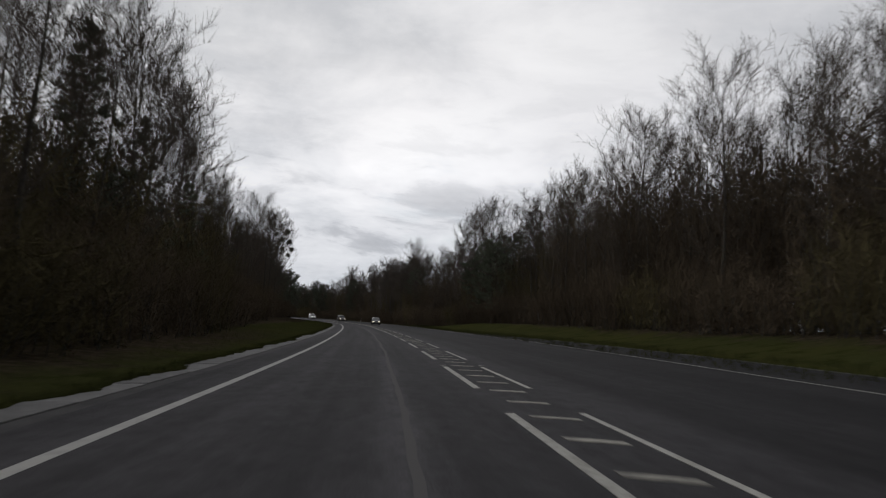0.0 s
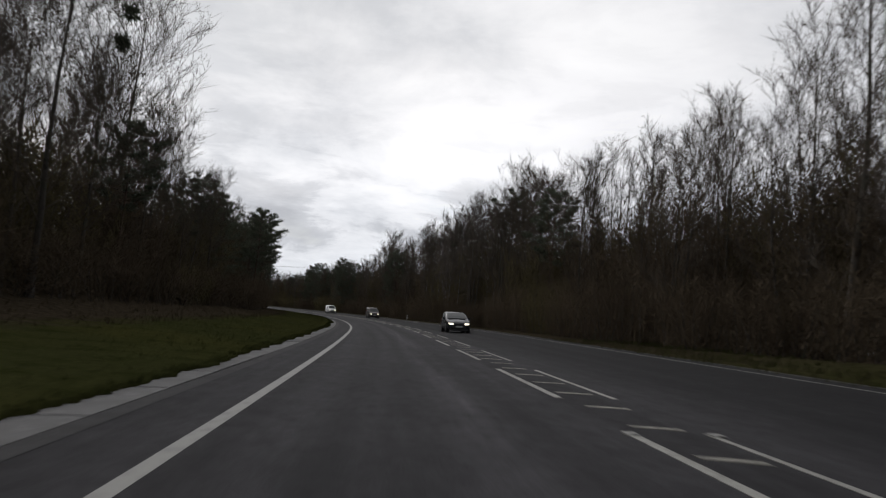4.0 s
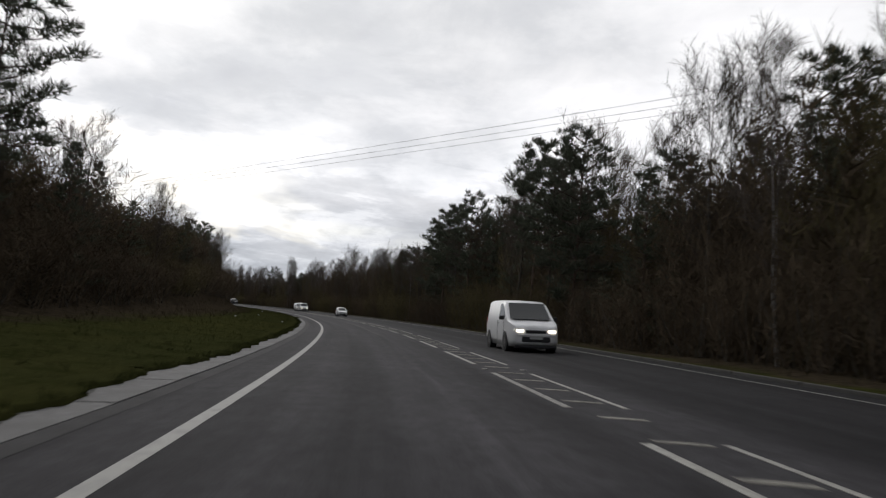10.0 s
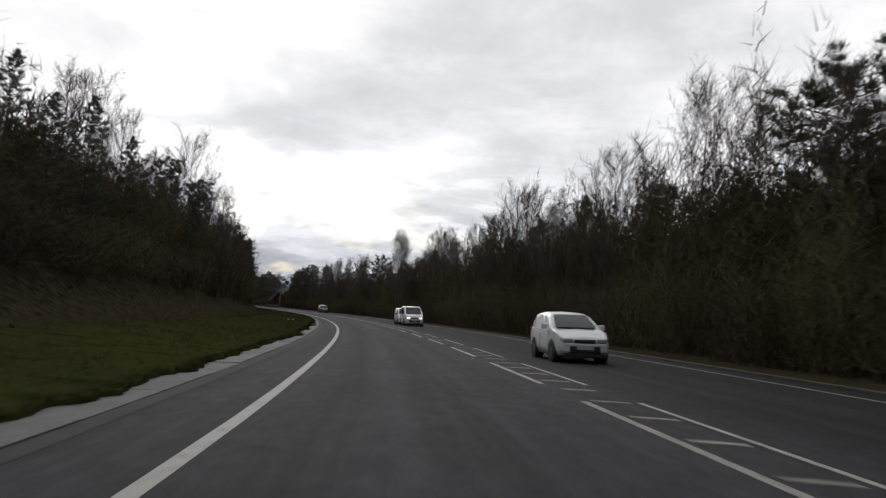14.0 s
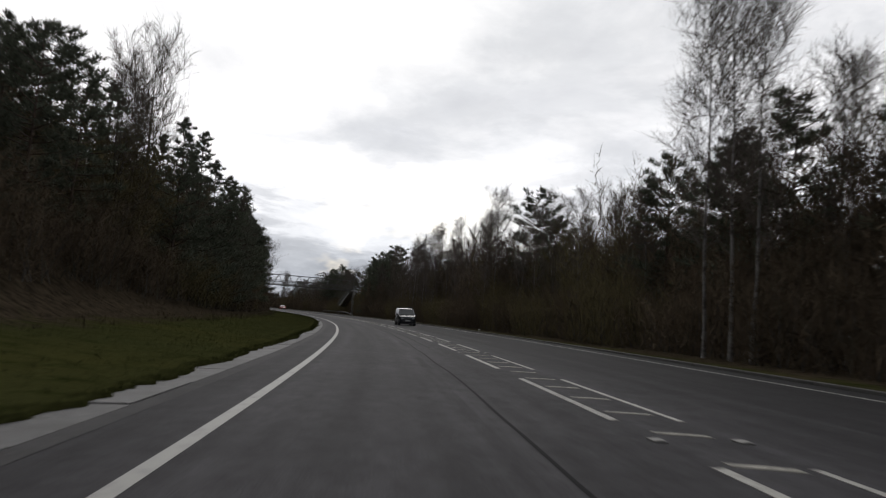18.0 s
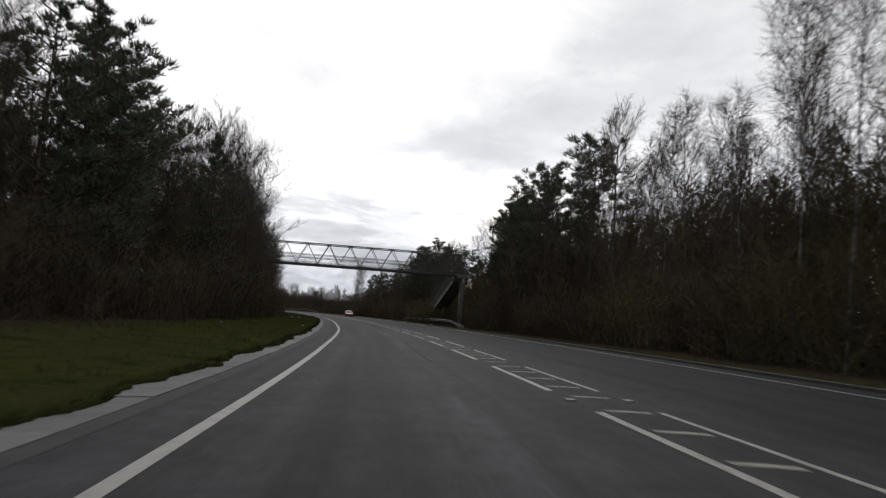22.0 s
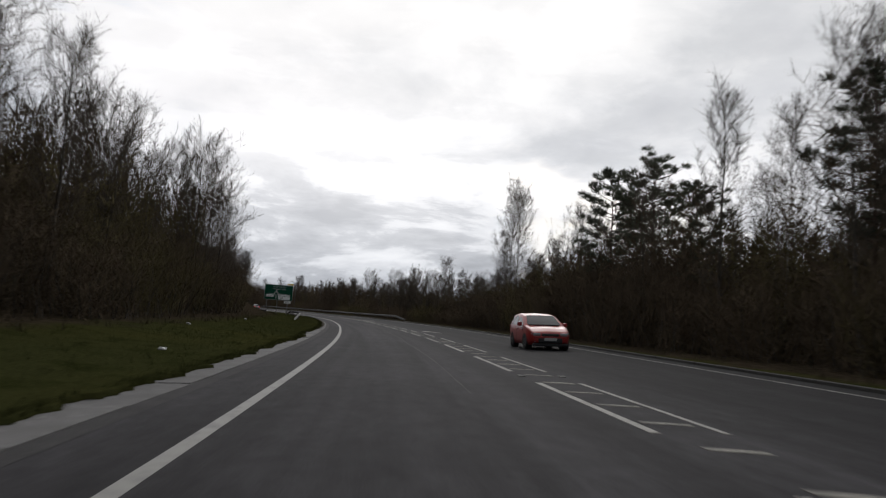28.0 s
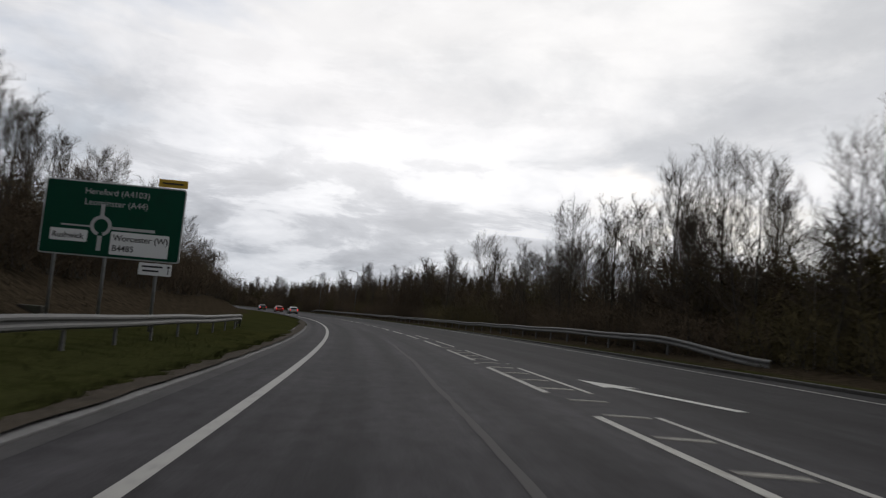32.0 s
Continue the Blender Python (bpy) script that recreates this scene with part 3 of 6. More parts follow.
dash_l = flat_piece("dash", 6.1, 0.12, M_HATCH, hatch)
dash_r = flat_piece("dash", 6.1, 0.085, M_HATCH, hatch)
bar = flat_piece("bar", 0.15, 0.56, M_BARPAINT, hatch, -0.42)
first = [True, True, True]
for k in range(-8, 107):
    # six metres of line and three of gap; set out slightly longer on the first stretch
    module = 1.8 if k >= 22 else 1.912
    s = at_arc(9 * k - 0.32) if k >= 22 else at_arc(197.68) - 9.56 * (22 - k)
    s += table(DASH_TAB, s)
    narrow = 0.25 * smooth(845, 875, s)
    drift = 0.22 * smooth(352, 372, s) * (1 - smooth(400, 430, s))
    for i, (ob, d) in enumerate(((dash_l, hatch_l(s) + drift + narrow), (dash_r, hatch_r(s) + drift))):
        if k > 98 and i == 1:
            continue
        m = road_place(s, d, PAINT)
        if first[i]:
            ob.matrix_basis, first[i] = m, False
        else:
            again(ob, hatch, m)
    if k < 97:
        even = math.ceil((s - 4.78 - 5.6) / 1.755) * 1.755 + 5.6 - s
        spaced = [even + 1.755 * j for j in range(6) if even + 1.755 * j < 4.78] if s < 46 else [2.25 * j - 3.15 for j in range(4)] if 185 < s < 240 else [module * j - 2.3 for j in range(5)]
        for sb in (s + j for j in spaced):
            m = road_place(sb, (hatch_l(sb) + hatch_r(sb)) / 2 + drift, PAINT) @ Matrix.Diagonal((1.0, 1.35 if s < 46 else 1.0, 1.0, 1.0))
            if first[2]:
                bar.matrix_basis, first[2] = m, False
            else:
                again(bar, hatch, m)

# the arrow that sends traffic back into its lane, near the end of the hatching
bm = bmesh.new()
outline = [(-0.09, -2.6), (0.09, -2.6), (0.09, 0.9), (0.34, 0.7), (0.02, 2.6), (-0.30, 0.9), (-0.09, 0.9)]
low = [bm.verts.new((x, y, 0)) for x, y in outline]
face = bm.faces.new(low)
ext = bmesh.ops.extrude_face_region(bm, geom=[face])
bmesh.ops.translate(bm, verts=[v for v in ext["geom"] if isinstance(v, bmesh.types.BMVert)], vec=(0, 0, 0.006))
bmesh.ops.recalc_face_normals(bm, faces=bm.faces)
arrow = tagged(new("road_arrow"), "long white deflection arrow painted on the road", "road marking", "", "structure")
ar = part("arrow", bm, M_PAINT, arrow)
ar.matrix_basis = road_place(788.3, 4.88, PAINT) @ Matrix.Rotation(radians(9), 4, "Z")
again(ar, arrow, road_place(849.3, 4.9, PAINT) @ Matrix.Rotation(radians(11), 4, "Z"))

# reflecting studs in the gaps of the hatching
def stud_mesh(parent):
    bm = bmesh.new()
    box(bm, 0, 0, 0.008, 0.14, 0.20, 0.022, 0.008)
    return part("stud", bm, M_WORN, parent)


studs = tagged(new("road_studs"), "pale raised road studs in the hatching gaps", "road stud", "", "structure")
stud = stud_mesh(studs)
first_stud = True
for k in range(-6, 54):
    a = 18 * k + 13.3
    s = at_arc(a) if a > 197 else at_arc(211.3) - 9.56 * (211.3 - a) / 9
    for d in (hatch_l(s) - 0.02, hatch_r(s) + 0.04):
        m = road_place(s, d, 0.002)
        if first_stud:
            stud.matrix_basis, first_stud = m, False
        else:
            again(stud, studs, m)

# seams and joints sealed with bitumen, and pale worn streaks
seams = tagged(new("road_seams"), "dark bitumen seams and pale joints in the asphalt", "road seam", "", "structure")


def wander(s, a, b):
    return 0.06 * noise.noise((s * 0.25, a, b))


for s_a, s_b, d0, w in ((455, 560, 1.55, 0.05), (596, 640, 1.5, 0.04), (652, 720, 1.35, 0.045), (500, 545, 2.1, 0.04)):
    st = [s_a + 0.8 * i for i in range(int((s_b - s_a) / 0.8))]
    ribbon("seam", st, [lambda s, d0=d0, w=w: d0 + wander(s, d0, 1) - w / 2, lambda s, d0=d0, w=w: d0 + wander(s, d0, 1) + w / 2], lambda s, d: FALL * d + 0.003, M_SEAL, seams)
for s0 in (103.4, 358.9, 455.6, 463.8):
    ribbon("joint", [s0, s0 + 0.09], [LEDGE + 0.3, -0.4, 0.4, 1.6], lambda s, d: FALL * d + 0.003, M_JOINT, seams)

# a pale patched joint that wanders along the lane on the first stretch
for s_a, s_b, d0, w in ((-25, 112, 1.27, 0.085), (236, 262, 1.35, 0.05), (306, 358, 1.30, 0.07), (612, 636, 1.45, 0.06), (745, 826, 1.5, 0.035), (826, 868, 1.25, 0.10)):
    st = [s_a + 0.5 * i for i in range(int((s_b - s_a) / 0.5))]
    ribbon("joint", st, [lambda s, d0=d0, w=w: d0 + 1.6 * wander(s * 0.5, d0, 1) + wander(s * 4, d0, 3) * 0.5 - w * (0.5 + 4 * abs(wander(s * 3, d0, 2))), lambda s, d0=d0, w=w: d0 + 1.6 * wander(s * 0.5, d0, 1) + wander(s * 4, d0, 7) * 0.5 + w * 0.5], lambda s, d: FALL * d + 0.0032, M_JOINT, seams)

# a flush grey channel between the asphalt and the edging
ribbon("drain_channel", [x * 2.0 for x in range(-50, 480)], [KERB_L - 0.02, KERB_L + 0.30], lambda s, d: FALL * d + 0.004, M_CHANNEL, tag=("flush grey drainage channel along the road's inner edge", "kerb", "", "structure"))

# concrete edging on the inner side: flush slabs three metres long, a real step down to the road
edging = tagged(new("edging_strip"), "pale weathered concrete edging slabs beside the asphalt", "kerb", "", "structure")
slabs = []
for k, (w0, w1) in enumerate(((0.86, 0.86), (0.84, 0.86), (0.86, 0.83), (0.84, 0.84), (0.86, 0.86))):
    bm = bmesh.new()
    box(bm, 0.0, 0, -0.07, 1.0, 2.97, 0.24, 0.012)
    for v in bm.verts:
        far = v.co.y > 0
        v.co.x = (v.co.x + 0.5) * (w1 if far else w0)
        v.co.x = -v.co.x
    bmesh.ops.recalc_face_normals(bm, faces=bm.faces)
    slabs.append(part("slab", bm, M_CONCRETE, edging))
placed = [False] * 5
rng = random.Random(9)
for k in range(-16, 300):
    s = k * 3.0
    i = rng.choice((0, 0, 1, 2, 3, 4, 4))
    m = road_place(s, KERB_L + 0.01, -0.028 + rng.uniform(-0.012, 0.010)) @ Matrix.Rotation(rng.uniform(-0.004, 0.004), 4, "Z")
    if not placed[i]:
        slabs[i].matrix_basis, placed[i] = m, True
    else:
        again(slabs[i], edging, m)

# low kerb on the outer side, units of three metres
kerb = tagged(new("outer_kerb"), "low dark concrete kerb along the outer verge", "kerb", "", "structure")
bm = bmesh.new()
box(bm, 0.065, 0, 0.0, 0.13, 2.98, 0.26, 0.02)
unit = part("kerb_unit", bm, M_KERB, kerb)
for k in range(-16, 300):
    m = road_place(k * 3.0, kerb_r(k * 3.0), -0.05 - 0.065 * (1 - smooth(140, 190, k * 3.0)))
    if k == -16:
        unit.matrix_basis = m
    else:
        again(unit, kerb, m)


# ---- trees: a few grown forms of each kind, then planted along both sides ----
class Grow:
    """Collects tubes and points of one mesh."""

    def __init__(self):
        self.v, self.f = [], []

    def tube(self, pts, radii, sides):
        base = len(self.v)
        for k, (p, r) in enumerate(zip(pts, radii)):
            d = (pts[min(k + 1, len(pts) - 1)] - pts[max(k - 1, 0)]).normalized()
            a = d.cross(Vector((0.31, 0.95, 0.05))).normalized()
            b = d.cross(a)
            for i in range(sides):
                t = 2 * math.pi * i / sides
                self.v.append(p + (a * math.cos(t) + b * math.sin(t)) * r)
        for k in range(len(pts) - 1):
            for i in range(sides):
                j = (i + 1) % sides
                self.f.append((base + k * sides + i, base + k * sides + j, base + (k + 1) * sides + j, base + (k + 1) * sides + i))

    def spike(self, p, q, r, sides=3):
        """A shoot: three sides that run to a point."""
        base = len(self.v)
        d = (q - p).normalized()
        a = d.cross(Vector((0.2, 0.3, 0.93))).normalized()
        b = d.cross(a)
        self.v += [p + a * r, p - a * r * 0.5 + b * r * 0.87, p - a * r * 0.5 - b * r * 0.87, q]
        self.f += [(base, base + 1, base + 3), (base + 1, base + 2, base + 3), (base + 2, base, base + 3)]

    def sliver(self, p, q, n, r):
        """The finest twig: one tapering face."""
        base = len(self.v)
        a = (q - p).cross(n).normalized() * r
        self.v += [p + a, p - a, q]
        self.f.append((base, base + 1, base + 2))

    def leaf(self, p, d, n, length, width):
        """A folded leaf or needle tuft."""
        base = len(self.v)
        w = d.cross(n).normalized() * width
        self.v += [p, p + d * length * 0.5 + w, p + d * length, p + d * length * 0.5 - w + n * width * 0.5]
        self.f += [(base, base + 1, base + 2), (base, base + 2, base + 3)]


def rvec(rng):
    while True:
        v = Vector((rng.uniform(-1, 1), rng.uniform(-1, 1), rng.uniform(-1, 1)))
        if 0.05 < v.length < 1:
            return v.normalized()


def curve_pts(rng, start, way, length, n, lift, wob):
    pts, p, d = [start.copy()], start.copy(), way.normalized()
    for _ in range(n):
        d = (d + Vector((0, 0, lift)) + rvec(rng) * wob).normalized()
        p = p + d * (length / n)
        pts.append(p.copy())
    return pts


def bare_tree(kind, seed, height, spread, limbs, subs, twigs, low=0.25, lift=0.16, droop=0.0, bark=None, twig=None, stems=1, trunk_r=None, fine=0.006, upright=0.9):
    """A leafless tree: trunk, ascending limbs, branches and forked fine twigs. Returns the thing, with a trunk and a crown."""
    rng = random.Random(seed)
    trunk, crown = Grow(), Grow()
    r0 = trunk_r or height * 0.0100
    for st in range(stems):
        lean = Vector((rng.uniform(-1, 1), rng.uniform(-1, 1), 0)) * (0.05 if stems == 1 else 0.16)
        h = height * (1 if st == 0 else rng.uniform(0.78, 0.97))
        n = 8
        pts, p = [], Vector((0, 0, -0.3)) + (lean * 0.6 if stems > 1 else Vector())
        for k in range(n + 1):
            pts.append(p.copy())
            p = p + (Vector((0, 0, 1)) + lean * (1 - k / n) + rvec(rng) * 0.05) * (h / n)
        radii = [r0 * (1.5 if k == 0 else 1.0) * (1 - 0.95 * k / n) ** 0.9 / stems**0.35 for k in range(n + 1)]
        trunk.tube(pts, radii, 6)
        count = limbs // stems
        for li in range(count):
            u = low + (0.99 - low) * ((li + rng.random()) / count) ** 0.9
            k = min(int(u * n), n - 1)
            at = pts[k].lerp(pts[k + 1], u * n - k)
            az = li * 2.4 + rng.uniform(-0.5, 0.5)
            way = Vector((math.cos(az), math.sin(az), upright * rng.uniform(0.55, 1.15) + 0.7 * u))
            body = math.sin(math.pi * min(1, (u - low) / (1 - low) * 0.80 + 0.17)) ** 0.7
            ln = spread * (0.30 + 0.80 * body) * rng.uniform(0.75, 1.2)
            lp = curve_pts(rng, at, way, ln, 3, lift, 0.12)
            lr = max(0.010, radii[k] * 0.28)
            crown.tube(lp, [lr, lr * 0.6, lr * 0.34, 0.004], 3)
            for si in range(subs):
                v = 0.12 + 0.88 * (si + rng.random()) / subs
                kk = min(int(v * 3), 2)
                bp = lp[kk].lerp(lp[kk + 1], v * 3 - kk)
                bd = ((lp[kk + 1] - lp[kk]).normalized() * 0.8 + rvec(rng) * 0.75 + Vector((0, 0, 0.3 - droop * 0.5))).normalized()
                bl = ln * rng.uniform(0.26, 0.50) * (1.15 - 0.5 * v)
                end = bp + bd * bl
                crown.spike(bp, end, 0.008)
                for ti in range(twigs):
                    w = (ti + 0.3 + 0.7 * rng.random()) / twigs
                    tp = bp.lerp(end, w)
                    td = (bd * 0.7 + rvec(rng) * 0.8 + Vector((0, 0, 0.45 - 1.6 * droop))).normalized()
                    tl = rng.uniform(0.28, 0.80)
                    side = rvec(rng)
                    crown.sliver(tp, tp + td * tl, side, fine)
                    crown.sliver(tp + td * tl * 0.45, tp + td * tl * 0.45 + (td + side * 0.7).normalized() * tl * 0.5, rvec(rng), fine * 0.75)
    top = new(kind)
    link_mesh("trunk", trunk.v, trunk.f, bark or M_BARK, top, smooth=True)
    link_mesh("crown", crown.v, crown.f, twig or M_TWIG, top)
    return top


def pine_tree(kind, seed, height, spread, boughs, low, tufts, flat=0.5, cone=False):
    """A pine: slender trunk, bare below, boughs whose branchlets carry flat pads of needle tufts. cone: pointed, clothed to the ground."""
    rng = random.Random(seed)
    trunk, needles = Grow(), Grow()
    n = 8
    pts, p = [], Vector((0, 0, -0.3))
    for k in range(n + 1):
        pts.append(p.copy())
        p = p + (Vector((0, 0, 1)) + rvec(rng) * 0.04) * (height * 0.99 / n)
    trunk.tube(pts, [height * 0.0105 * (1.4 if k == 0 else 1) * (1 - 0.93 * k / n) for k in range(n + 1)], 6)

    def pad(c, size, way, count):
        """Shoots with their needles, combed outwards and up from the pad's middle."""
        for _ in range(count):
            d = rvec(rng)
            q = c + Vector((d.x, d.y, d.z * flat)) * size * rng.uniform(0.1, 0.9)
            dd = (d * 0.8 + way * 0.5 + Vector((0, 0, 0.7)) + rvec(rng) * 0.4).normalized()
            needles.sliver(q, q + dd * rng.uniform(0.16, 0.32), rvec(rng), rng.uniform(0.016, 0.030))

    for ci in range(boughs):
        u = low + (1.0 - low) * (ci + rng.random()) / boughs
        k = min(int(u * n), n - 1)
        at = pts[k].lerp(pts[k + 1], u * n - k)
        w = (1 - u) / (1 - low)
        shape = (0.06 + 0.95 * w**0.85) if cone else (0.16 + 0.9 * math.sin(math.pi * min(1, 0.08 + 0.80 * w)))
        reach = spread * shape * rng.uniform(0.55, 1.2)
        az = ci * 2.4 + rng.uniform(-0.7, 0.7)
        rise = rng.uniform(0.05, 0.40) + 0.35 * (1 - w)
        way = Vector((math.cos(az), math.sin(az), rise)).normalized()
        end = at + way * reach
        trunk.tube([at, at.lerp(end, 0.5) + Vector((0, 0, -0.05 * reach)), end], [0.035, 0.024, 0.008], 3)
        grow = (0.28 + 0.72 * w) if cone else (0.55 + 0.45 * w)
        for bi in range(max(2, int(reach / 0.42))):
            f = 1.0 - 0.75 * bi / max(2, int(reach / 0.42))
            c = at.lerp(end, f) + Vector((rng.uniform(-1, 1), rng.uniform(-1, 1), 0)) * 0.30 * reach * (1.15 - f) + Vector((0, 0, 0.05))
            pad(c, rng.uniform(0.34, 0.62) * grow, way, int(tufts * (0.5 + 0.5 * grow)))
    # the leading shoot
    for j in range(3):
        pad(pts[-1] - Vector((0, 0, 0.25 * j)), 0.12 + 0.07 * j, Vector((0, 0, 1)), tufts // 3)
    top = new(kind)
    link_mesh("trunk", trunk.v, trunk.f, M_PINEBARK, top, smooth=True)
    link_mesh("crown", needles.v, needles.f, M_NEEDLE, top, "dark green needle clumps")
    return top


def scrub(kind, seed, height, depth_, length, stems, twigs, mat=None, fine=0.013, reach=1.1, top_at=1.0):
    """A dense stretch of thicket, its length along y: many stems fanning from the ground and a mass of fine shoots."""
    rng = random.Random(seed)
    stem, shoot = Grow(), Grow()
    for i in range(stems):
        az, tilt = rng.uniform(0, 6.283), rng.uniform(0.05, 0.6)
        foot = Vector((rng.uniform(-0.4, 0.4) * depth_, rng.uniform(-0.48, 0.48) * length, -0.2))
        ln = height * rng.uniform(0.58, 1.1) * (1.05 - 0.3 * tilt)
        sp = curve_pts(rng, foot, Vector((math.cos(az) * tilt, math.sin(az) * tilt, 1)), ln, 3, 0.06, 0.18)
        stem.spike(sp[0], sp[2], 0.026)
        stem.spike(sp[1], sp[3], 0.014)
        for _ in range(twigs // stems):
            w = rng.uniform(0.04, top_at)
            k = min(int(w * 3), 2)
            tp = sp[k].lerp(sp[k + 1], w * 3 - k) + rvec(rng) * 0.25
            td = ((sp[k + 1] - sp[k]).normalized() * 0.7 + rvec(rng) * 0.9 + Vector((0, 0, 0.25))).normalized()
            shoot.sliver(tp, tp + td * rng.uniform(0.35, 1.0) * reach, rvec(rng), fine * rng.uniform(0.6, 1.4))
    top = new(kind)
    tagged(link_mesh("underwood", stem.v, stem.f, M_BARK, top), kind="stuff")
    tagged(link_mesh("foliage", shoot.v, shoot.f, mat or M_SCRUB, top), kind="stuff")
    return top


# the grown forms (each about ten metres tall before scaling, but for the scrub)
ASH = [bare_tree("bare_tree", 11, 10, 2.9, 30, 9, 10, fine=0.008), bare_tree("bare_tree", 12, 10, 3.4, 30, 10, 10, low=0.2, upright=0.7, fine=0.008), bare_tree("bare_tree", 13, 10, 2.5, 30, 9, 10, low=0.26, lift=0.22, fine=0.008), bare_tree("bare_tree", 14, 10, 2.8, 30, 9, 10, low=0.2, stems=2, fine=0.008)]
BIRCH = [bare_tree("birch_tree", 21, 10, 1.8, 28, 7, 11, low=0.26, lift=0.26, droop=0.12, bark=M_BIRCH, trunk_r=0.050, twig=M_BTWIG, fine=0.007), bare_tree("birch_tree", 22, 10, 2.1, 28, 7, 11, low=0.28, lift=0.2, droop=0.2, bark=M_BIRCH, trunk_r=0.050, twig=M_BTWIG, fine=0.007), bare_tree("birch_tree", 23, 10, 1.9, 28, 7, 11, low=0.26, lift=0.26, droop=0.1, bark=M_BIRCH, trunk_r=0.050, twig=M_BTWIG, stems=2, fine=0.007)]
WHIP = [bare_tree("young_tree", 31, 10, 2.0, 28, 7, 9, low=0.14, lift=0.26, upright=1.1, fine=0.009), bare_tree("young_tree", 32, 10, 2.3, 30, 7, 9, low=0.12, lift=0.24, stems=3, upright=1.0, fine=0.009)]
PINE = [pine_tree("pine_tree", 41, 10, 1.9, 40, 0.40, 78), pine_tree("pine_tree", 42, 10, 2.1, 36, 0.50, 80, flat=0.42), pine_tree("pine_tree", 43, 10, 2.1, 58, 0.15, 66)]
FIR = [pine_tree("spruce_tree", 51, 10, 2.5, 74, 0.05, 50, cone=True), pine_tree("spruce_tree", 52, 10, 2.8, 70, 0.06, 50, cone=True)]
LARCH = [bare_tree("larch_tree", 91, 10, 2.2, 40, 6, 6, low=0.10, lift=0.03, droop=0.05, upright=0.12, fine=0.006, trunk_r=0.075), bare_tree("larch_tree", 92, 10, 1.9, 36, 6, 6, low=0.16, lift=0.04, droop=0.05, upright=0.15, fine=0.006, trunk_r=0.07)]
SCRUB = [scrub("thicket", 61 + k, h, 3.6, ln, 50, 3900, m, fine=0.0125, reach=1.15) for k, (h, ln, m) in enumerate(((4.0, 8.5, None), (4.5, 8.0, None), (3.5, 9.0, None), (4.2, 8.5, M_BUDSDARK)))]
TALL = [scrub("tall_thicket", 71 + k, h, 4.5, 9.0, 54, 4600, m, fine=0.021, reach=1.4) for k, (h, m) in enumerate(((8.5, None), (9.5, None), (8.5, M_BUDSDARK)))]
BACK = [scrub("hazel_stand", 81 + k, h, 5.0, 15.0, 48, 6000, m, fine=0.036, reach=1.7, top_at=0.94) for k, (h, m) in enumerate(((8.5, None), (9.0, M_BUDSDARK)))]
FORMS = {"larch": LARCH, "back": BACK, "ash": ASH, "birch": BIRCH, "whip": WHIP, "pine": PINE, "fir": FIR, "scrub": SCRUB, "tall": TALL}
LABELS = {
    "ash": ("tall leafless tree with dark bark and spreading twigs beside the road", "tree", "bare roadside trees"),
    "birch": ("leafless birch with a pale trunk and fine hanging twigs", "tree", "roadside birches"),
    "whip": ("slender leafless young tree with upright branches in the roadside belt", "tree", "young roadside trees"),
    "larch": ("bare larch with a straight trunk and level sparse boughs", "tree", "roadside larches"),
    "pine": ("dark green pine with a reddish bare trunk in the roadside belt", "tree", "roadside pines"),
    "fir": ("dense dark green conifer clothed almost to the ground", "tree", "roadside conifers"),
    "tall": ("tall dense brown underwood of bare hazel-like stems", "shrub", "tall roadside thickets"),
    "back": ("deep stand of bare brown hazel stems inside the wood", "shrub", "hazel stands in the wood"),
    "scrub": ("dense dark brown thicket of bare stems at the wood's edge", "shrub", "roadside thickets"),
}
for kind_name, forms in FORMS.items():
    for ob in forms:
        tagged(ob, LABELS[kind_name][0], LABELS[kind_name][1], LABELS[kind_name][2])
used_forms = set()
BASE = {"larch": 10.0, "ash": 10.0, "birch": 10.0, "whip": 10.0, "pine": 10.0, "fir": 10.0, "scrub": 4.0, "tall": 9.0, "back": 8.75}


def plant(kind_name, s, d, tall, turn=0.0, form=None, wide=1.0, follow=False):
    """Plants one tree of that kind, tall metres high, with its foot in the ground."""
    forms = FORMS[kind_name]
    f = forms[form if form is not None else int(abs(s * 7.3 + d * 3.1)) % len(forms)]
    k = tall / BASE[kind_name]
    x, y = plan(s, d)
    m = Matrix.Translation((x, y, ground_z(s, d) - 0.05)) @ Matrix.Rotation(heading(s) + turn if follow else turn + s, 4, "Z") @ Matrix.Diagonal((1.0 if follow else k * wide, wide if follow else k * wide, k, 1))
    if f.name not in used_forms:
        used_forms.add(f.name)
        f.matrix_basis = m
        return f
    o = copy_thing(f, Matrix())
    o.matrix_basis = m
    return o


# heights of the wood's skyline along the road, and its front edge
LEFT_TOP = [(-60, 16), (0, 15), (30, 14.5), (50, 16.5), (62, 15), (75, 12.8), (90, 13.3), (100, 14.3), (125, 14.5), (160, 17), (190, 15.5), (215, 17.5), (237, 13.5), (255, 14), (270, 15), (290, 14), (310, 11.3), (325, 9.8), (345, 9.2), (370, 11.5), (395, 13), (425, 14), (470, 15), (497, 14), (520, 17.5), (545, 17.8), (563, 17.5), (582, 15.5), (600, 15.5), (630, 16.6), (655, 17.6), (690, 17), (740, 17.5), (765, 14), (780, 14), (800, 13.6), (807, 10.5), (814, 8.4), (830, 9.0), (845, 9.2), (858, 9.8), (870, 10.2), (890, 10.8), (911, 10.2), (960, 9.5), (1250, 9)]
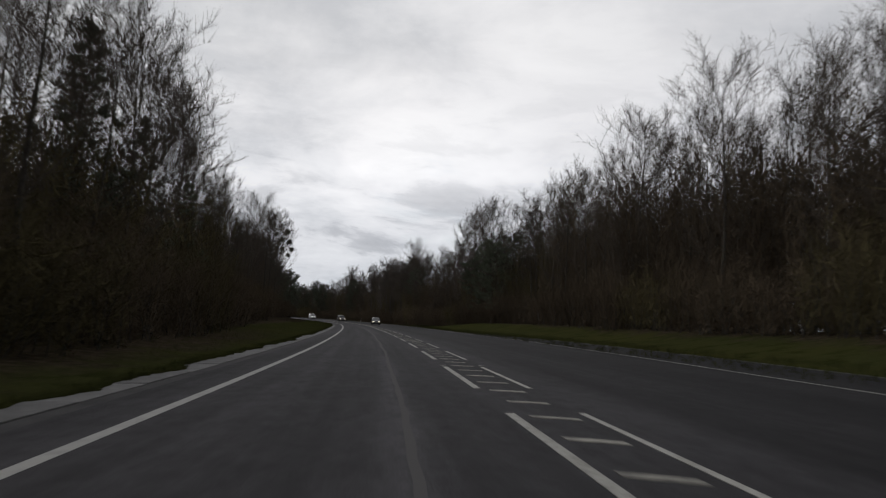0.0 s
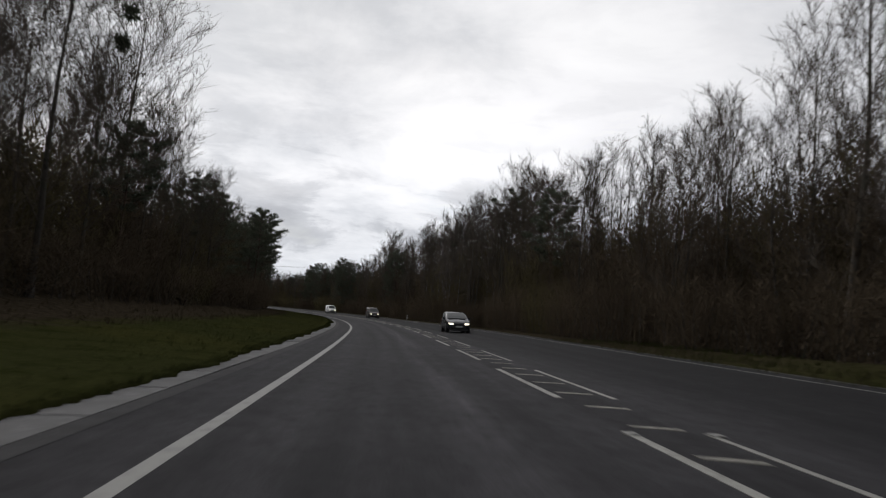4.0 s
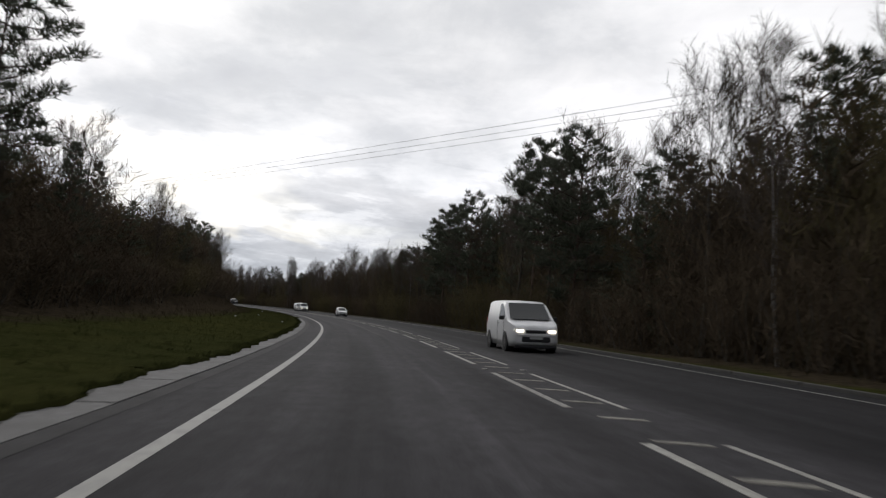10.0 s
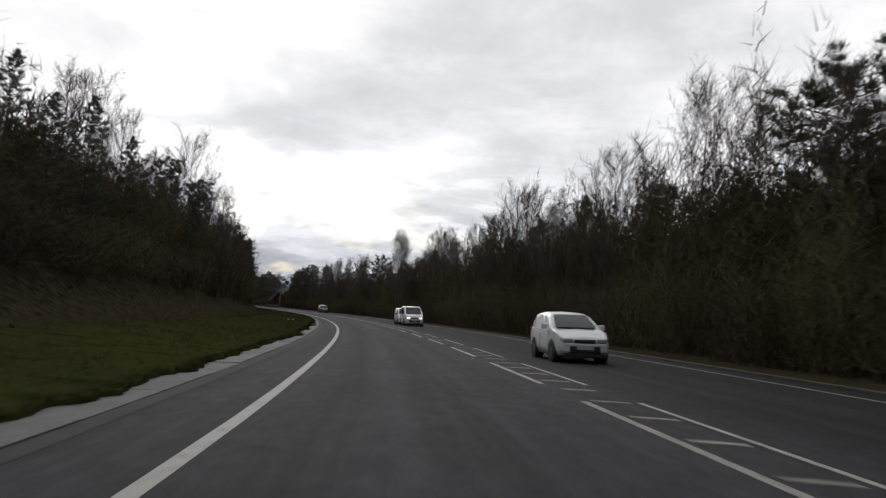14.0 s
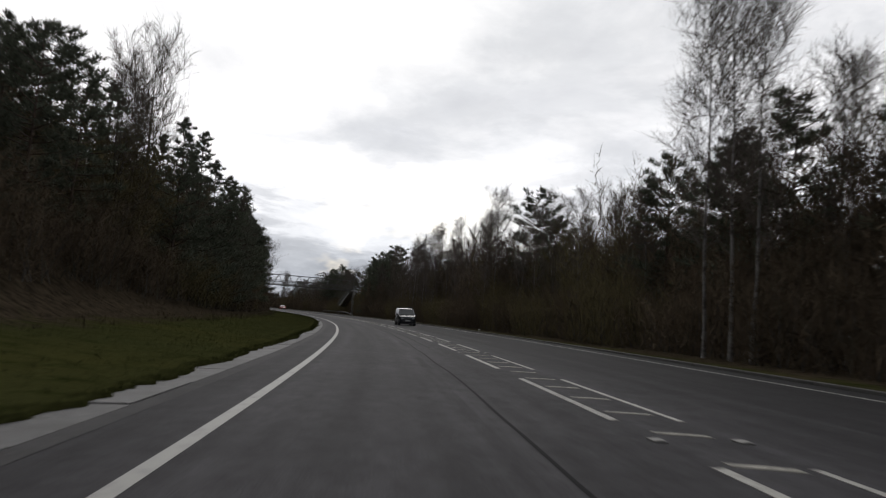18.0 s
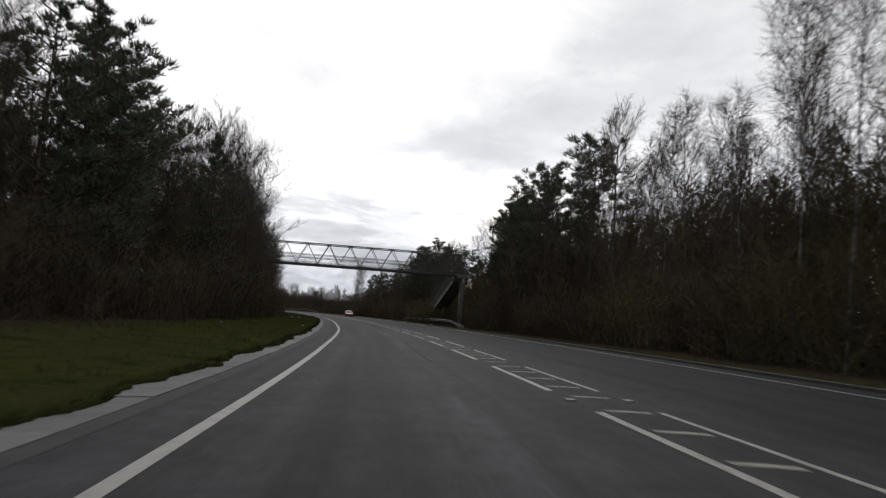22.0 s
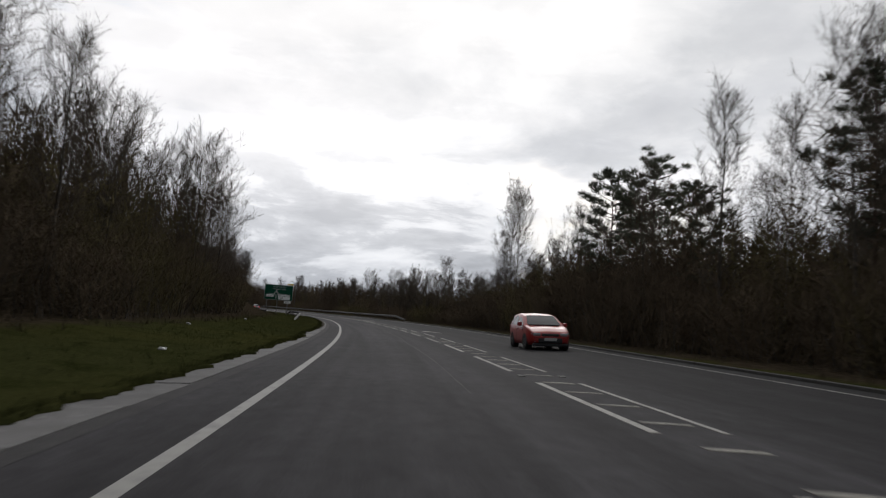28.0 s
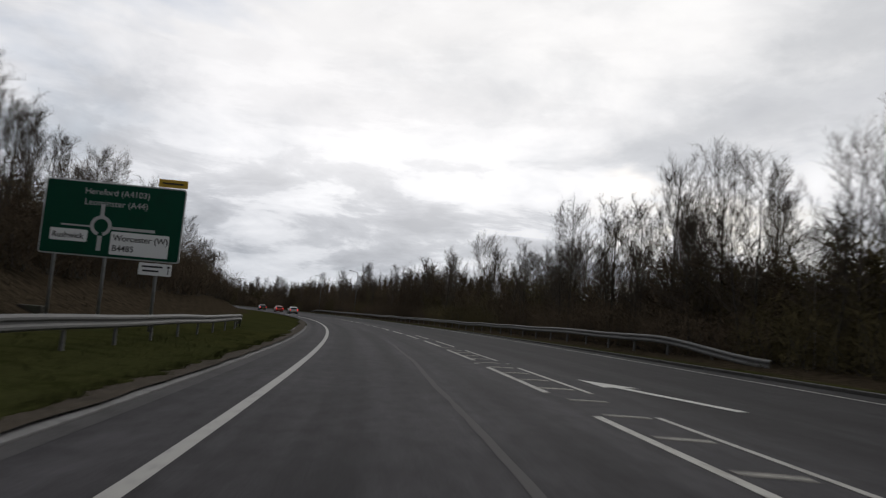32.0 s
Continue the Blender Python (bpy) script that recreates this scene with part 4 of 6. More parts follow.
RIGHT_TOP = [(-60, 18), (30, 18), (60, 19.2), (90, 18.8), (112, 18), (150, 16.8), (190, 18.5), (208, 21.5), (232, 19.5), (262, 19), (279, 19.5), (293, 16), (327, 16), (359, 16.8), (372, 15.8), (393, 14.8), (420, 13.8), (452, 15.8), (482, 14.5), (505, 13), (520, 12), (530, 13), (545, 13.6), (552, 12.4), (560, 12.6), (570, 14.4), (587, 15.4), (600, 15), (612, 16), (629, 17.5), (655, 17), (700, 16), (722, 15.5), (760, 14), (780, 12.5), (787, 11), (795, 10), (812, 9.2), (838, 9.0), (862, 9.4), (880, 10.2), (907, 10.6), (960, 13), (1250, 12)]
LEFT_EDGE = [(-60, -6.8), (25, -7.0), (55, -9.5), (90, -12), (130, -14.5), (165, -14.5), (200, -13), (300, -12.5), (420, -13), (560, -12), (620, -10.5), (642, -9.4), (680, -9.4), (700, -10.2), (760, -11), (800, -12.5), (840, -14), (880, -13.5), (1250, -12)]
RIGHT_EDGE = [(-60, 18.5), (110, 17.5), (150, 15), (190, 13), (300, 12.5), (640, 12.5), (680, 15), (740, 13), (830, 13.5), (880, 14), (1250, 15)]


def along(table, s):
    return float(np.interp(s, [a for a, b in table], [b for a, b in table]))


# species by stretch: (from, to, weights of ash, birch, whip, pine, fir)
LEFT_KINDS = [(-60, 120, (6, 1, 3, 0, 1)), (120, 180, (6, 0, 3, 1, 0)), (180, 300, (3, 1, 2, 4, 2)), (300, 420, (3, 0, 3, 1, 4)), (420, 480, (5, 2, 3, 2, 0)), (480, 620, (1, 1, 1, 5, 4)), (620, 700, (3, 3, 3, 1, 1)), (700, 1250, (6, 0, 5, 0, 0))]
RIGHT_KINDS = [(-60, 85, (6, 2, 5, 0, 0)), (85, 112, (3, 2, 4, 2, 0)), (112, 300, (4, 4, 6, 1, 0)), (300, 345, (2, 1, 2, 4, 2)), (345, 500, (3, 4, 5, 1, 1)), (500, 640, (0, 9, 2, 1, 0)), (640, 690, (1, 2, 2, 4, 0)), (690, 725, (0, 1, 1, 5, 0)), (725, 790, (2, 2, 4, 2, 0)), (790, 1250, (3, 2, 7, 0, 0))]
NAMES5 = ("ash", "birch", "whip", "pine", "fir")


def choose(rng, table, s):
    for a, b, w in table:
        if a <= s < b:
            return rng.choices(NAMES5, weights=w)[0]
    return "whip"


# how high the hazel stands close the wood below its crowns, as a share of the skyline
STAND_LEFT = [(-60, 0.55), (45, 0.62), (140, 0.66), (270, 0.75), (295, 0.98), (400, 0.95), (480, 0.8), (620, 0.74), (760, 0.82), (790, 0.90), (840, 0.70), (900, 0.70), (1250, 0.85)]
STAND_RIGHT = [(-60, 0.86), (130, 0.84), (160, 0.72), (195, 0.58), (220, 0.64), (255, 0.64), (275, 0.58), (295, 0.84), (450, 0.86), (480, 0.86), (492, 0.80), (560, 0.84), (600, 0.70), (640, 0.68), (730, 0.72), (790, 0.62), (815, 0.54), (905, 0.54), (940, 0.85), (1250, 0.85)]

rng = random.Random(5)
for side, tops, edge, kinds in ((-1, LEFT_TOP, LEFT_EDGE, LEFT_KINDS), (1, RIGHT_TOP, RIGHT_EDGE, RIGHT_KINDS)):
    # an edge of thicket, tall underwood behind it, then three staggered rows of trees
    far_end = 1290 if side > 0 else 1080
    s = -40.0
    while s < far_end:
        d = along(edge, s) + side * rng.uniform(0.6, 1.5)
        low_edge = (side < 0 and 300 < s < 440) or 815 < s < 1000
        plant("scrub", s, d, rng.uniform(3.2, 5.0) * (0.7 if low_edge else 1.0), math.pi * rng.randint(0, 1), None, rng.uniform(0.95, 1.15), True)
        s += rng.uniform(6.4, 7.8) * (1.0 if s < 880 else 1.5)
    for off, reach, spread_ in ((4.4, (0.50, 0.74) if side > 0 else (0.50, 0.70), 1.0), (8.0, (0.90, 1.10), 1.65), (12.5, (0.95, 1.15), 1.65)):
        s = -40.0 + off
        while s < (far_end if off < 9 or side > 0 else 720):
            d = along(edge, s) + side * (off + rng.uniform(-0.7, 1.6))
            tall = max(3.5, (along(tops, s) - ground_z(s, d)) * rng.uniform(*reach))
            if off > 5:
                tall *= along(STAND_RIGHT if side > 0 else STAND_LEFT, s)
            elif (side > 0 and 330 < s < 590) or (side < 0 and (285 < s < 400 or 780 < s < 840)):
                tall *= 1.25
            if side > 0 and 664 < s < 728:
                tall = min(tall, 4.0)
            if not (side > 0 and 664 < s < 700 and d < 24) and not (side < 0 and off > 12):
                plant("tall" if off < 5 else "back", s, d, tall, math.pi * rng.randint(0, 1), None, rng.uniform(0.95, 1.15), True)
            s += rng.uniform(7.0, 8.4) * spread_ * (1.0 if s < 880 else 1.4)
    for row, (off, gap, share) in enumerate(((2.4, 7.4, 0.86), (5.6, 6.2, 1.0), (9.5, 8.6, 1.04))):
        s = -40.0 + row * 1.9
        while s < far_end - 60:
            d = along(edge, s) + side * (off + rng.uniform(-1.0, 1.2))
            kind_name = choose(rng, kinds, s)
            foot = ground_z(s, d)
            tall = max(3.5, (along(tops, s) - foot) * share * rng.uniform(0.78 if s < 780 or side < 0 else 0.62, 1.05))
            if kind_name in ("pine", "fir"):
                tall *= 0.93
            if not (side > 0 and 655 < s < 697 and d < 25):
                plant(kind_name, s, d, tall, rng.uniform(0, 6), int(s) % 2 if kind_name == "pine" and side > 0 else None)
            s += gap * rng.uniform(0.75, 1.3) * (1.0 if s < 880 else 1.6 if row == 1 else 3.0)

# bare bushy trees crowd both banks on the way to the roundabout
for side, s_a, s_b, d_a, d_b, tops in ((1, 795, 915, 14.6, 22.0, RIGHT_TOP), (-1, 838, 965, -14.5, -21.0, LEFT_TOP)):
    s = float(s_a)
    while s < s_b:
        d = rng.uniform(d_a, d_b)
        plant(rng.choice(("ash", "ash", "whip")), s, d, max(3.5, (along(tops, s) - ground_z(s, d)) * rng.uniform(0.55, 0.86) * (1.15 if side < 0 else 1.0)), rng.uniform(0, 6), None, rng.uniform(1.0, 1.3))
        s += rng.uniform(1.7, 3.1) if side > 0 else rng.uniform(2.2, 4.0)

# trees that stand out
for kind_name, s, d, top_z, form in (
    ("ash", 169, -21.3, 25.0, 1), ("ash", 489, -23.4, 24.5, 1), ("ash", 58, -14.5, 17.5, 0), ("ash", 40, -12.5, 15.0, 1), ("ash", 132, -15, 17.5, 1),
    ("fir", 534, -14, 15.4, 0), ("fir", 541, -14, 14.4, 1), ("fir", 548, -13.6, 14.2, 0), ("fir", 556, -14, 15.0, 1), ("fir", 563, -13.6, 15.6, 0), ("fir", 569, -14, 15.2, 1), ("fir", 577, -14, 14.8, 0), ("fir", 587, -13.6, 14.4, 1), ("ash", 645, -14, 17.2, 0), ("ash", 652, -13.8, 17.4, 1), ("ash", 658, -14.2, 17.0, 3), ("ash", 663, -13.6, 15.5, 0), ("fir", 651, 13.9, 8.6, 0), ("fir", 656, 14.8, 8.0, 1), ("fir", 661, 15.6, 7.2, 0), ("fir", 666, 16.6, 6.4, 1), ("pine", 637, 14.8, 15.5, 2), ("pine", 641, 16.5, 16.0, 2), ("fir", 645, 15.2, 14.2, 0), ("pine", 649, 16.0, 14.6, 2), ("fir", 653, 16.6, 12.8, 1), ("fir", 657, 18.0, 12.2, 0), ("pine", 262, 14.2, 15.2, 2), ("pine", 266, 15.5, 15.0, 0), ("whip", 234, 18.0, 16.5, 1), ("whip", 246, 17.0, 15.0, 0), ("ash", 250, 18.0, 15.2, 1), ("whip", 243, 19.0, 16.0, 1), ("whip", 254, 16.0, 13.6, 0), ("pine", 200, -13.2, 13.0, 1), ("pine", 212, -15.0, 13.0, 1), ("ash", 240, -17, 15.2, 1), ("pine", 280, -11.2, 10.2, 0), ("pine", 286, -12.5, 9.5, 2),
    ("birch", 198, 16.6, 15.7, 0), ("birch", 207, 15.0, 18.5, 1), ("birch", 213, 13.5, 15.0, 0), ("ash", 280, 17.4, 19.7, 2),
    ("pine", 309, 13.3, 14.3, 2), ("pine", 313, 13.0, 13.2, 0), ("pine", 321, 14.2, 16.5, 1), ("pine", 345, 14.5, 15.8, 2), ("pine", 356, 14.2, 15.2, 0), ("fir", 329, 15.5, 11.0, 0),
    ("birch", 498.6, 12.3, 16.0, 0), ("birch", 497.0, 12.5, 15.2, 1), ("birch", 495.4, 12.4, 14.4, 0), ("birch", 476, 14.0, 13.8, 1), ("birch", 472, 15.0, 14.0, 0), ("whip", 480, 15.5, 14.6, 0), ("birch", 469, 13.8, 12.4, 1), ("ash", 541, -20, 23.3, 0), ("pine", 252, -13.8, 13.6, 1), ("pine", 244, -13.8, 13.2, 0), ("pine", 218, -13.5, 14.5, 1), ("pine", 272, -13.2, 13.5, 1), ("pine", 292, -13.5, 12.8, 0), ("ash", 139, -14.5, 17.0, 1), ("ash", 418, -19, 14.2, 1), ("ash", 425, -18.5, 13.8, 0), ("pine", 381, -19, 13.0, 0), ("pine", 389, -20, 12.5, 1), ("pine", 377, -17, 12.4, 1), ("pine", 363, 15.0, 13.6, 2), ("pine", 367, 17.0, 14.0, 0), ("pine", 358, 16.0, 16.5, 1), ("pine", 371, 17.5, 13.0, 2), ("birch", 118, 19.5, 20.5, 0), ("birch", 124, 20.5, 21.0, 1), ("birch", 130, 20.0, 21.0, 0), ("ash", 112, 20.5, 20.0, 2), ("whip", 136, 19.0, 20.0, 0), ("ash", 109, -13.5, 14.5, 1), ("pine", 98, 18.5, 12.8, 2), ("pine", 103, 19.0, 13.6, 0), ("pine", 108, 18.5, 14.4, 2), ("birch", 544, 13.6, 14.7, 1), ("pine", 545, 17.9, 15.5, 2), ("birch", 576, 15.9, 15.7, 0),
    ("birch", 582, 13.8, 15.0, 1), ("birch", 590, 16.0, 16.4, 0), ("birch", 596, 13.5, 14.2, 1), ("birch", 592, 14.5, 14.6, 0), ("birch", 601, 15.0, 15.2, 1), ("birch", 550, 14.6, 13.4, 1), ("birch", 548, 13.4, 12.6, 0), ("fir", 612, -14.2, 15.6, 0), ("pine", 616, -14.4, 16.0, 1), ("fir", 607, -14.0, 15.0, 1), ("pine", 651, 16.5, 14.6, 2), ("pine", 646, 15.0, 13.6, 2), ("pine", 655, 18.5, 15.0, 0),
    ("pine", 386, 16.5, 13.0, 0), ("pine", 390, 18.0, 13.4, 2), ("pine", 394, 16.8, 12.6, 1), ("larch", 665, 17.0, 13.6, 0), ("larch", 667, 15.6, 12.0, 1), ("larch", 661, 16.2, 13.2, 0), ("larch", 663, 19.0, 13.5, 1), ("pine", 659, 18.5, 15.5, 2), ("ash", 667, 19.5, 13.5, 2), ("pine", 664, 21.5, 14.0, 0),
    ("birch", 692, 17.5, 12.3, 0), ("birch", 696, 16.5, 13.4, 1), ("whip", 700, 18, 14.2, 0), ("birch", 703, 16, 13.8, 2), ("pine", 709, 15.0, 14.5, 0), ("pine", 713, 18.0, 16.5, 1), ("pine", 719, 16.0, 13.5, 0), ("pine", 729, 16.5, 13.8, 2),
    ("pine", 757, 17.0, 12.0, 0), ("pine", 781, 16.0, 12.6, 0), ("pine", 778, 17.5, 13.2, 1), ("pine", 500, 16.5, 12.0, 2), ("pine", 506, 17, 11.8, 2), ("pine", 512, 16.5, 11.8, 2), ("pine", 492, 17, 12.3, 2), ("fir", 487, 17.5, 12, 0), ("fir", 518, 17.5, 11.2, 1), ("ash", 868, 16, 9.2, 1), ("ash", 875, 17, 10.2, 0), ("ash", 858, 15.5, 8.8, 3), ("whip", 852, 15, 8.8, 1), ("ash", 845, 16, 10.3, 2), ("whip", 882, 16.5, 9.8, 1), ("ash", 892, 17, 10.2, 1), ("birch", 812, 16.4, 17.0, 0), ("birch", 814, 18.0, 16.5, 1), ("birch", 820, 18.5, 12.6, 2), ("ash", 792, -13.6, 13.0, 1), ("ash", 796, -13.4, 12.4, 0), ("ash", 799, -14.5, 13.0, 3), ("ash", 802, -13.2, 10.8, 1), ("ash", 805, -13.8, 9.8, 0), ("ash", 820, -15.2, 7.4, 1), ("ash", 824, -15.8, 7.9, 0), ("ash", 828, -15.4, 8.6, 3), ("ash", 832, -16.0, 9.4, 1), ("ash", 837, -16.2, 9.6, 2),
):
    plant(kind_name, s, d, top_z - ground_z(s, d), s * 1.7, form)

# denser patches: the thickets before and behind the footbridge, and in front of its stair
for kind_name, s, d, tall in (
    ("scrub", 678, 12.3, 2.8), ("scrub", 684, 12.3, 3.1), ("scrub", 690, 12.3, 3.4), ("scrub", 697, 12.4, 3.2), ("scrub", 705, 12.6, 3.4),
    ("tall", 633, 14.6, 8.0), ("tall", 641, 15.0, 8.0), ("tall", 649, 15.2, 7.5), ("tall", 656, 16.5, 7.0), ("tall", 662, 17.6, 6.0),
    ("back", 645, 19.5, 9.5), ("back", 658, 21.5, 8.5), ("back", 667, 22.5, 9.0), ("tall", 668, 19.0, 7.0), ("back", 675, 25.0, 8.5), ("tall", 668, 16.9, 6.0), ("tall", 676, 18.2, 5.6), ("tall", 684, 18.6, 5.6), ("back", 682, 22.0, 6.5), ("back", 690, 21.0, 6.5), ("back", 698, 20.0, 7.0),
    ("back", 662, 18.6, 9.2), ("back", 668, 20.5, 8.6), ("back", 674, 22.5, 8.0), ("back", 384, 17.5, 8.8), ("back", 391, 18.0, 8.8), ("back", 398, 18.0, 8.8), ("back", 406, 18.0, 8.5), ("tall", 392, 15.4, 7.5), ("tall", 400, 15.4, 7.5),
    ("tall", 703, 16.5, 4.8), ("tall", 710, 17.5, 5.0), ("back", 657, 15.8, 6.6), ("back", 664, 17.4, 7.4), ("back", 672, 20.0, 8.6), ("tall", 238, 15.4, 6.2), ("tall", 246, 15.4, 6.4), ("back", 804, 17.0, 5.6), ("tall", 806, 15.4, 4.8), ("tall", 813, 15.6, 4.6), ("back", 815, 17.5, 5.4), ("back", 866, 18.0, 5.4), ("back", 876, 18.5, 5.6), ("tall", 547, 15.2, 6.8), ("tall", 555, 15.4, 7.0), ("back", 552, 17.6, 8.0), ("back", 786, 15.8, 6.4), ("back", 794, 17.2, 7.0), ("tall", 461, 14.6, 7.0), ("tall", 469, 15.0, 7.4), ("back", 290, 18.0, 9.0), ("back", 299, 18.0, 9.0), ("back", 780, 19.0, 7.5), ("back", 789, 19.0, 7.5),
):
    plant(kind_name, s, d, tall, 0.0, None, 1.1, True)


def mistletoe(s, d, z, r, seed):
    """A round evergreen clump of forked sprigs, hung in a crown."""
    g, rng_ = Grow(), random.Random(seed)
    for _ in range(260):
        way = rvec(rng_)
        p = way * r * rng_.uniform(0.1, 0.75)
        g.sliver(p, p + (way + rvec(rng_) * 0.7).normalized() * r * 0.5, rvec(rng_), r * 0.09)
    x, y = plan(s, d)
    ob = link_mesh("mistletoe", g.v, g.f, M_NEEDLE)
    ob.matrix_basis = Matrix.Translation((x, y, z))
    tagged(ob, "dark round mistletoe clump in a bare tree's crown", "mistletoe", "mistletoe clumps")


for k, (ds, dd, z, r) in enumerate(((0.0, 1.5, 16.6, 0.65), (1.0, 0.6, 15.2, 0.55), (-1.2, 2.0, 14.6, 0.6), (0.5, 2.4, 13.4, 0.5), (-0.6, -0.6, 15.9, 0.5), (1.4, 1.9, 12.3, 0.5), (-1.6, 0.8, 13.2, 0.45))):
    mistletoe(139 + ds, -14.5 + dd, z, r, 900 + k)


# ---- the footbridge: two lattice sides, deck, railings, columns and stairs ----
def footbridge():
    top = tagged(new("footbridge"), "grey steel lattice footbridge on concrete columns spanning the road", "footbridge")
    # x runs across the road to the right, y along it; origin on the lane's line
    bx, by = plan(669.3, 0)
    top.matrix_basis = Matrix.Translation((bx, by, 0)) @ Matrix.Rotation(heading(669.3), 4, "Z") @ Matrix.Rotation(-math.atan(0.010), 4, "Y")
    x0, x1, half = -17.6, 14.2, 0.82
    z_deck, z_top = 7.09, 9.57
    bm = bmesh.new()
    box(bm, (x0 + x1) / 2, 0, z_deck - 0.16, x1 - x0, 2 * half + 0.34, 0.10)
    part("deck", bm, M_BRIDGEC, top, "grey concrete deck")
    for y in (-half - 0.12, half + 0.12):
        bm = bmesh.new()
        box(bm, (x0 + x1) / 2, y, z_deck - 0.17, x1 - x0 + 0.2, 0.14, 0.24, 0.02)
        part("girder", bm, M_BRIDGE, top)
        bm = bmesh.new()
        box(bm, (x0 + x1) / 2, y, z_top, x1 - x0, 0.11, 0.11, 0.012)
        part("top_chord", bm, M_BRIDGE, top)
    n = 12
    step = (x1 - x0) / n
    bm = bmesh.new()
    rod(bm, (0, 0, 0), (step / 2, 0, z_top - z_deck), 0.036, 6)
    up_d = part("diagonal", bm, M_BRIDGE, top)
    bm = bmesh.new()
    rod(bm, (0, 0, z_top - z_deck), (step / 2, 0, 0), 0.036, 6)
    down_d = part("diagonal", bm, M_BRIDGE, top)
    started = False
    for y in (-half - 0.12, half + 0.12):
        for k in range(n):
            xa = x0 + k * step
            ma, mb = Matrix.Translation((xa, y, z_deck)), Matrix.Translation((xa + step / 2, y, z_deck))
            if not started:
                up_d.matrix_basis, down_d.matrix_basis, started = ma, mb, True
            else:
                again(up_d, top, ma), again(down_d, top, mb)
    # top bracing between the sides
    bm = bmesh.new()
    rod(bm, (0, -half - 0.12, 0), (0, half + 0.12, 0), 0.034)
    cross = part("crossbar", bm, M_BRIDGE, top)
    bm = bmesh.new()
    rod(bm, (0, -half - 0.12, 0), (step, half + 0.12, 0), 0.026)
    brace = part("top_brace", bm, M_BRIDGE, top)
    for k in range(n + 1):
        m = Matrix.Translation((x0 + k * step, 0, z_top))
        if k == 0:
            cross.matrix_basis = m
            brace.matrix_basis = m
        else:
            again(cross, top, m)
            if k < n:
                again(brace, top, m if k % 2 == 0 else m @ Matrix.Diagonal((1, -1, 1, 1)))
    for x in (x0, x1):
        for y in (-half - 0.12, half + 0.12):
            bm = bmesh.new()
            box(bm, x, y, (z_deck + z_top) / 2, 0.10, 0.10, z_top - z_deck)
            part("end_post", bm, M_BRIDGE, top)
    # railings: rails and close upright bars
    for y in (-half, half):
        rail = new("railing")
        rail.parent = top
        bm = bmesh.new()
        for z in (0.10, 0.72, 1.12):
            box(bm, (x0 + x1 + 0.8) / 2, y, z_deck + z, x1 - x0 + 0.8, 0.045, 0.05)
        part("rail", bm, M_BRIDGE, rail)
        bm = bmesh.new()
        x = x0
        while x < x1 + 0.8:
            box(bm, x, y, z_deck + 0.6, 0.022, 0.022, 1.0)
            x += 0.125
        tagged(part("infill", bm, M_BRIDGE, rail), kind="stuff")
    # landing and columns on the outer side
    bm = bmesh.new()
    box(bm, x1 + 0.05, 0, z_deck - 0.26, 1.9, 2 * half + 0.5, 0.42, 0.03)
    part("landing", bm, M_BRIDGEC, top, "concrete landing slab")
    for x, y, r in ((14.25, -0.85, 0.21), (14.25, 0.85, 0.21)):
        bm = bmesh.new()
        rod(bm, (x, y, -1.2), (x, y, z_deck - 0.4), r, 14)
        part("column", bm, M_BRIDGEC, top, "mossy round concrete column", True)
    bm = bmesh.new()
    rod(bm, (x0 + 0.4, 0.0, -0.5), (x0 + 0.4, 0.0, z_deck - 0.35), 0.3, 14)
    part("column", bm, M_BRIDGEC, top, "round concrete column", True)
    # a flight of steps that runs down along the road, beyond the bridge
    flight = new("stair")
    flight.parent = top
    xs, y_a, y_b, z_a, z_b = x1 - 0.05, half + 0.3, 23.0, z_deck - 0.5, 1.54
    run, fall = y_b - y_a, z_a - z_b
    tilt = math.atan2(fall, run)
    ln = math.hypot(run, fall)
    mid = Matrix.Translation((xs, (y_a + y_b) / 2, (z_a + z_b) / 2)) @ Matrix.Rotation(-tilt, 4, "X")
    bm = bmesh.new()
    box(bm, 0, 0, -0.35, 1.9, ln, 0.34, 0.02, mid)
    part("flight_slab", bm, M_BRIDGEC, flight)
    bm = bmesh.new()
    for k in range(36):
        w = (k + 0.5) / 36
        box(bm, xs, y_a + run * w, z_a - fall * w - 0.08, 1.8, run / 36, 0.16)
    tagged(part("tread", bm, M_BRIDGEC, flight), kind="stuff")
    for sx in (-0.95, 0.95):
        bm = bmesh.new()
        box(bm, sx, 0, -0.02, 0.06, ln, 0.22, 0.01, mid)
        part("stringer", bm, M_MESH, flight, "mossy green-grey stair stringer")
        bm = bmesh.new()
        for k in range(int(ln / 0.11)):
            box(bm, sx, -ln / 2 + 0.11 * (k + 0.5), 0.56, 0.018, 0.026, 1.0, 0, mid)
        tagged(part("infill", bm, M_MESH, flight, "close upright green-grey infill bars"), kind="stuff")
        bm = bmesh.new()
        box(bm, sx, 0, 1.10, 0.08, ln, 0.08, 0.01, mid)
        part("handrail", bm, M_BRIDGE, flight)
        for k in range(12):
            bm = bmesh.new()
            box(bm, sx * 1.03, -ln / 2 + ln * (k + 0.5) / 12, 0.5, 0.07, 0.07, 1.25, 0, mid)
            part("post", bm, M_BRIDGE, flight)
    bm = bmesh.new()
    rod(bm, (xs, y_a + run * 0.55, -1.0), (xs, y_a + run * 0.55, z_a - fall * 0.55 - 0.4), 0.2, 12)
    part("column", bm, M_BRIDGEC, top, "short concrete stair column", True)


footbridge()


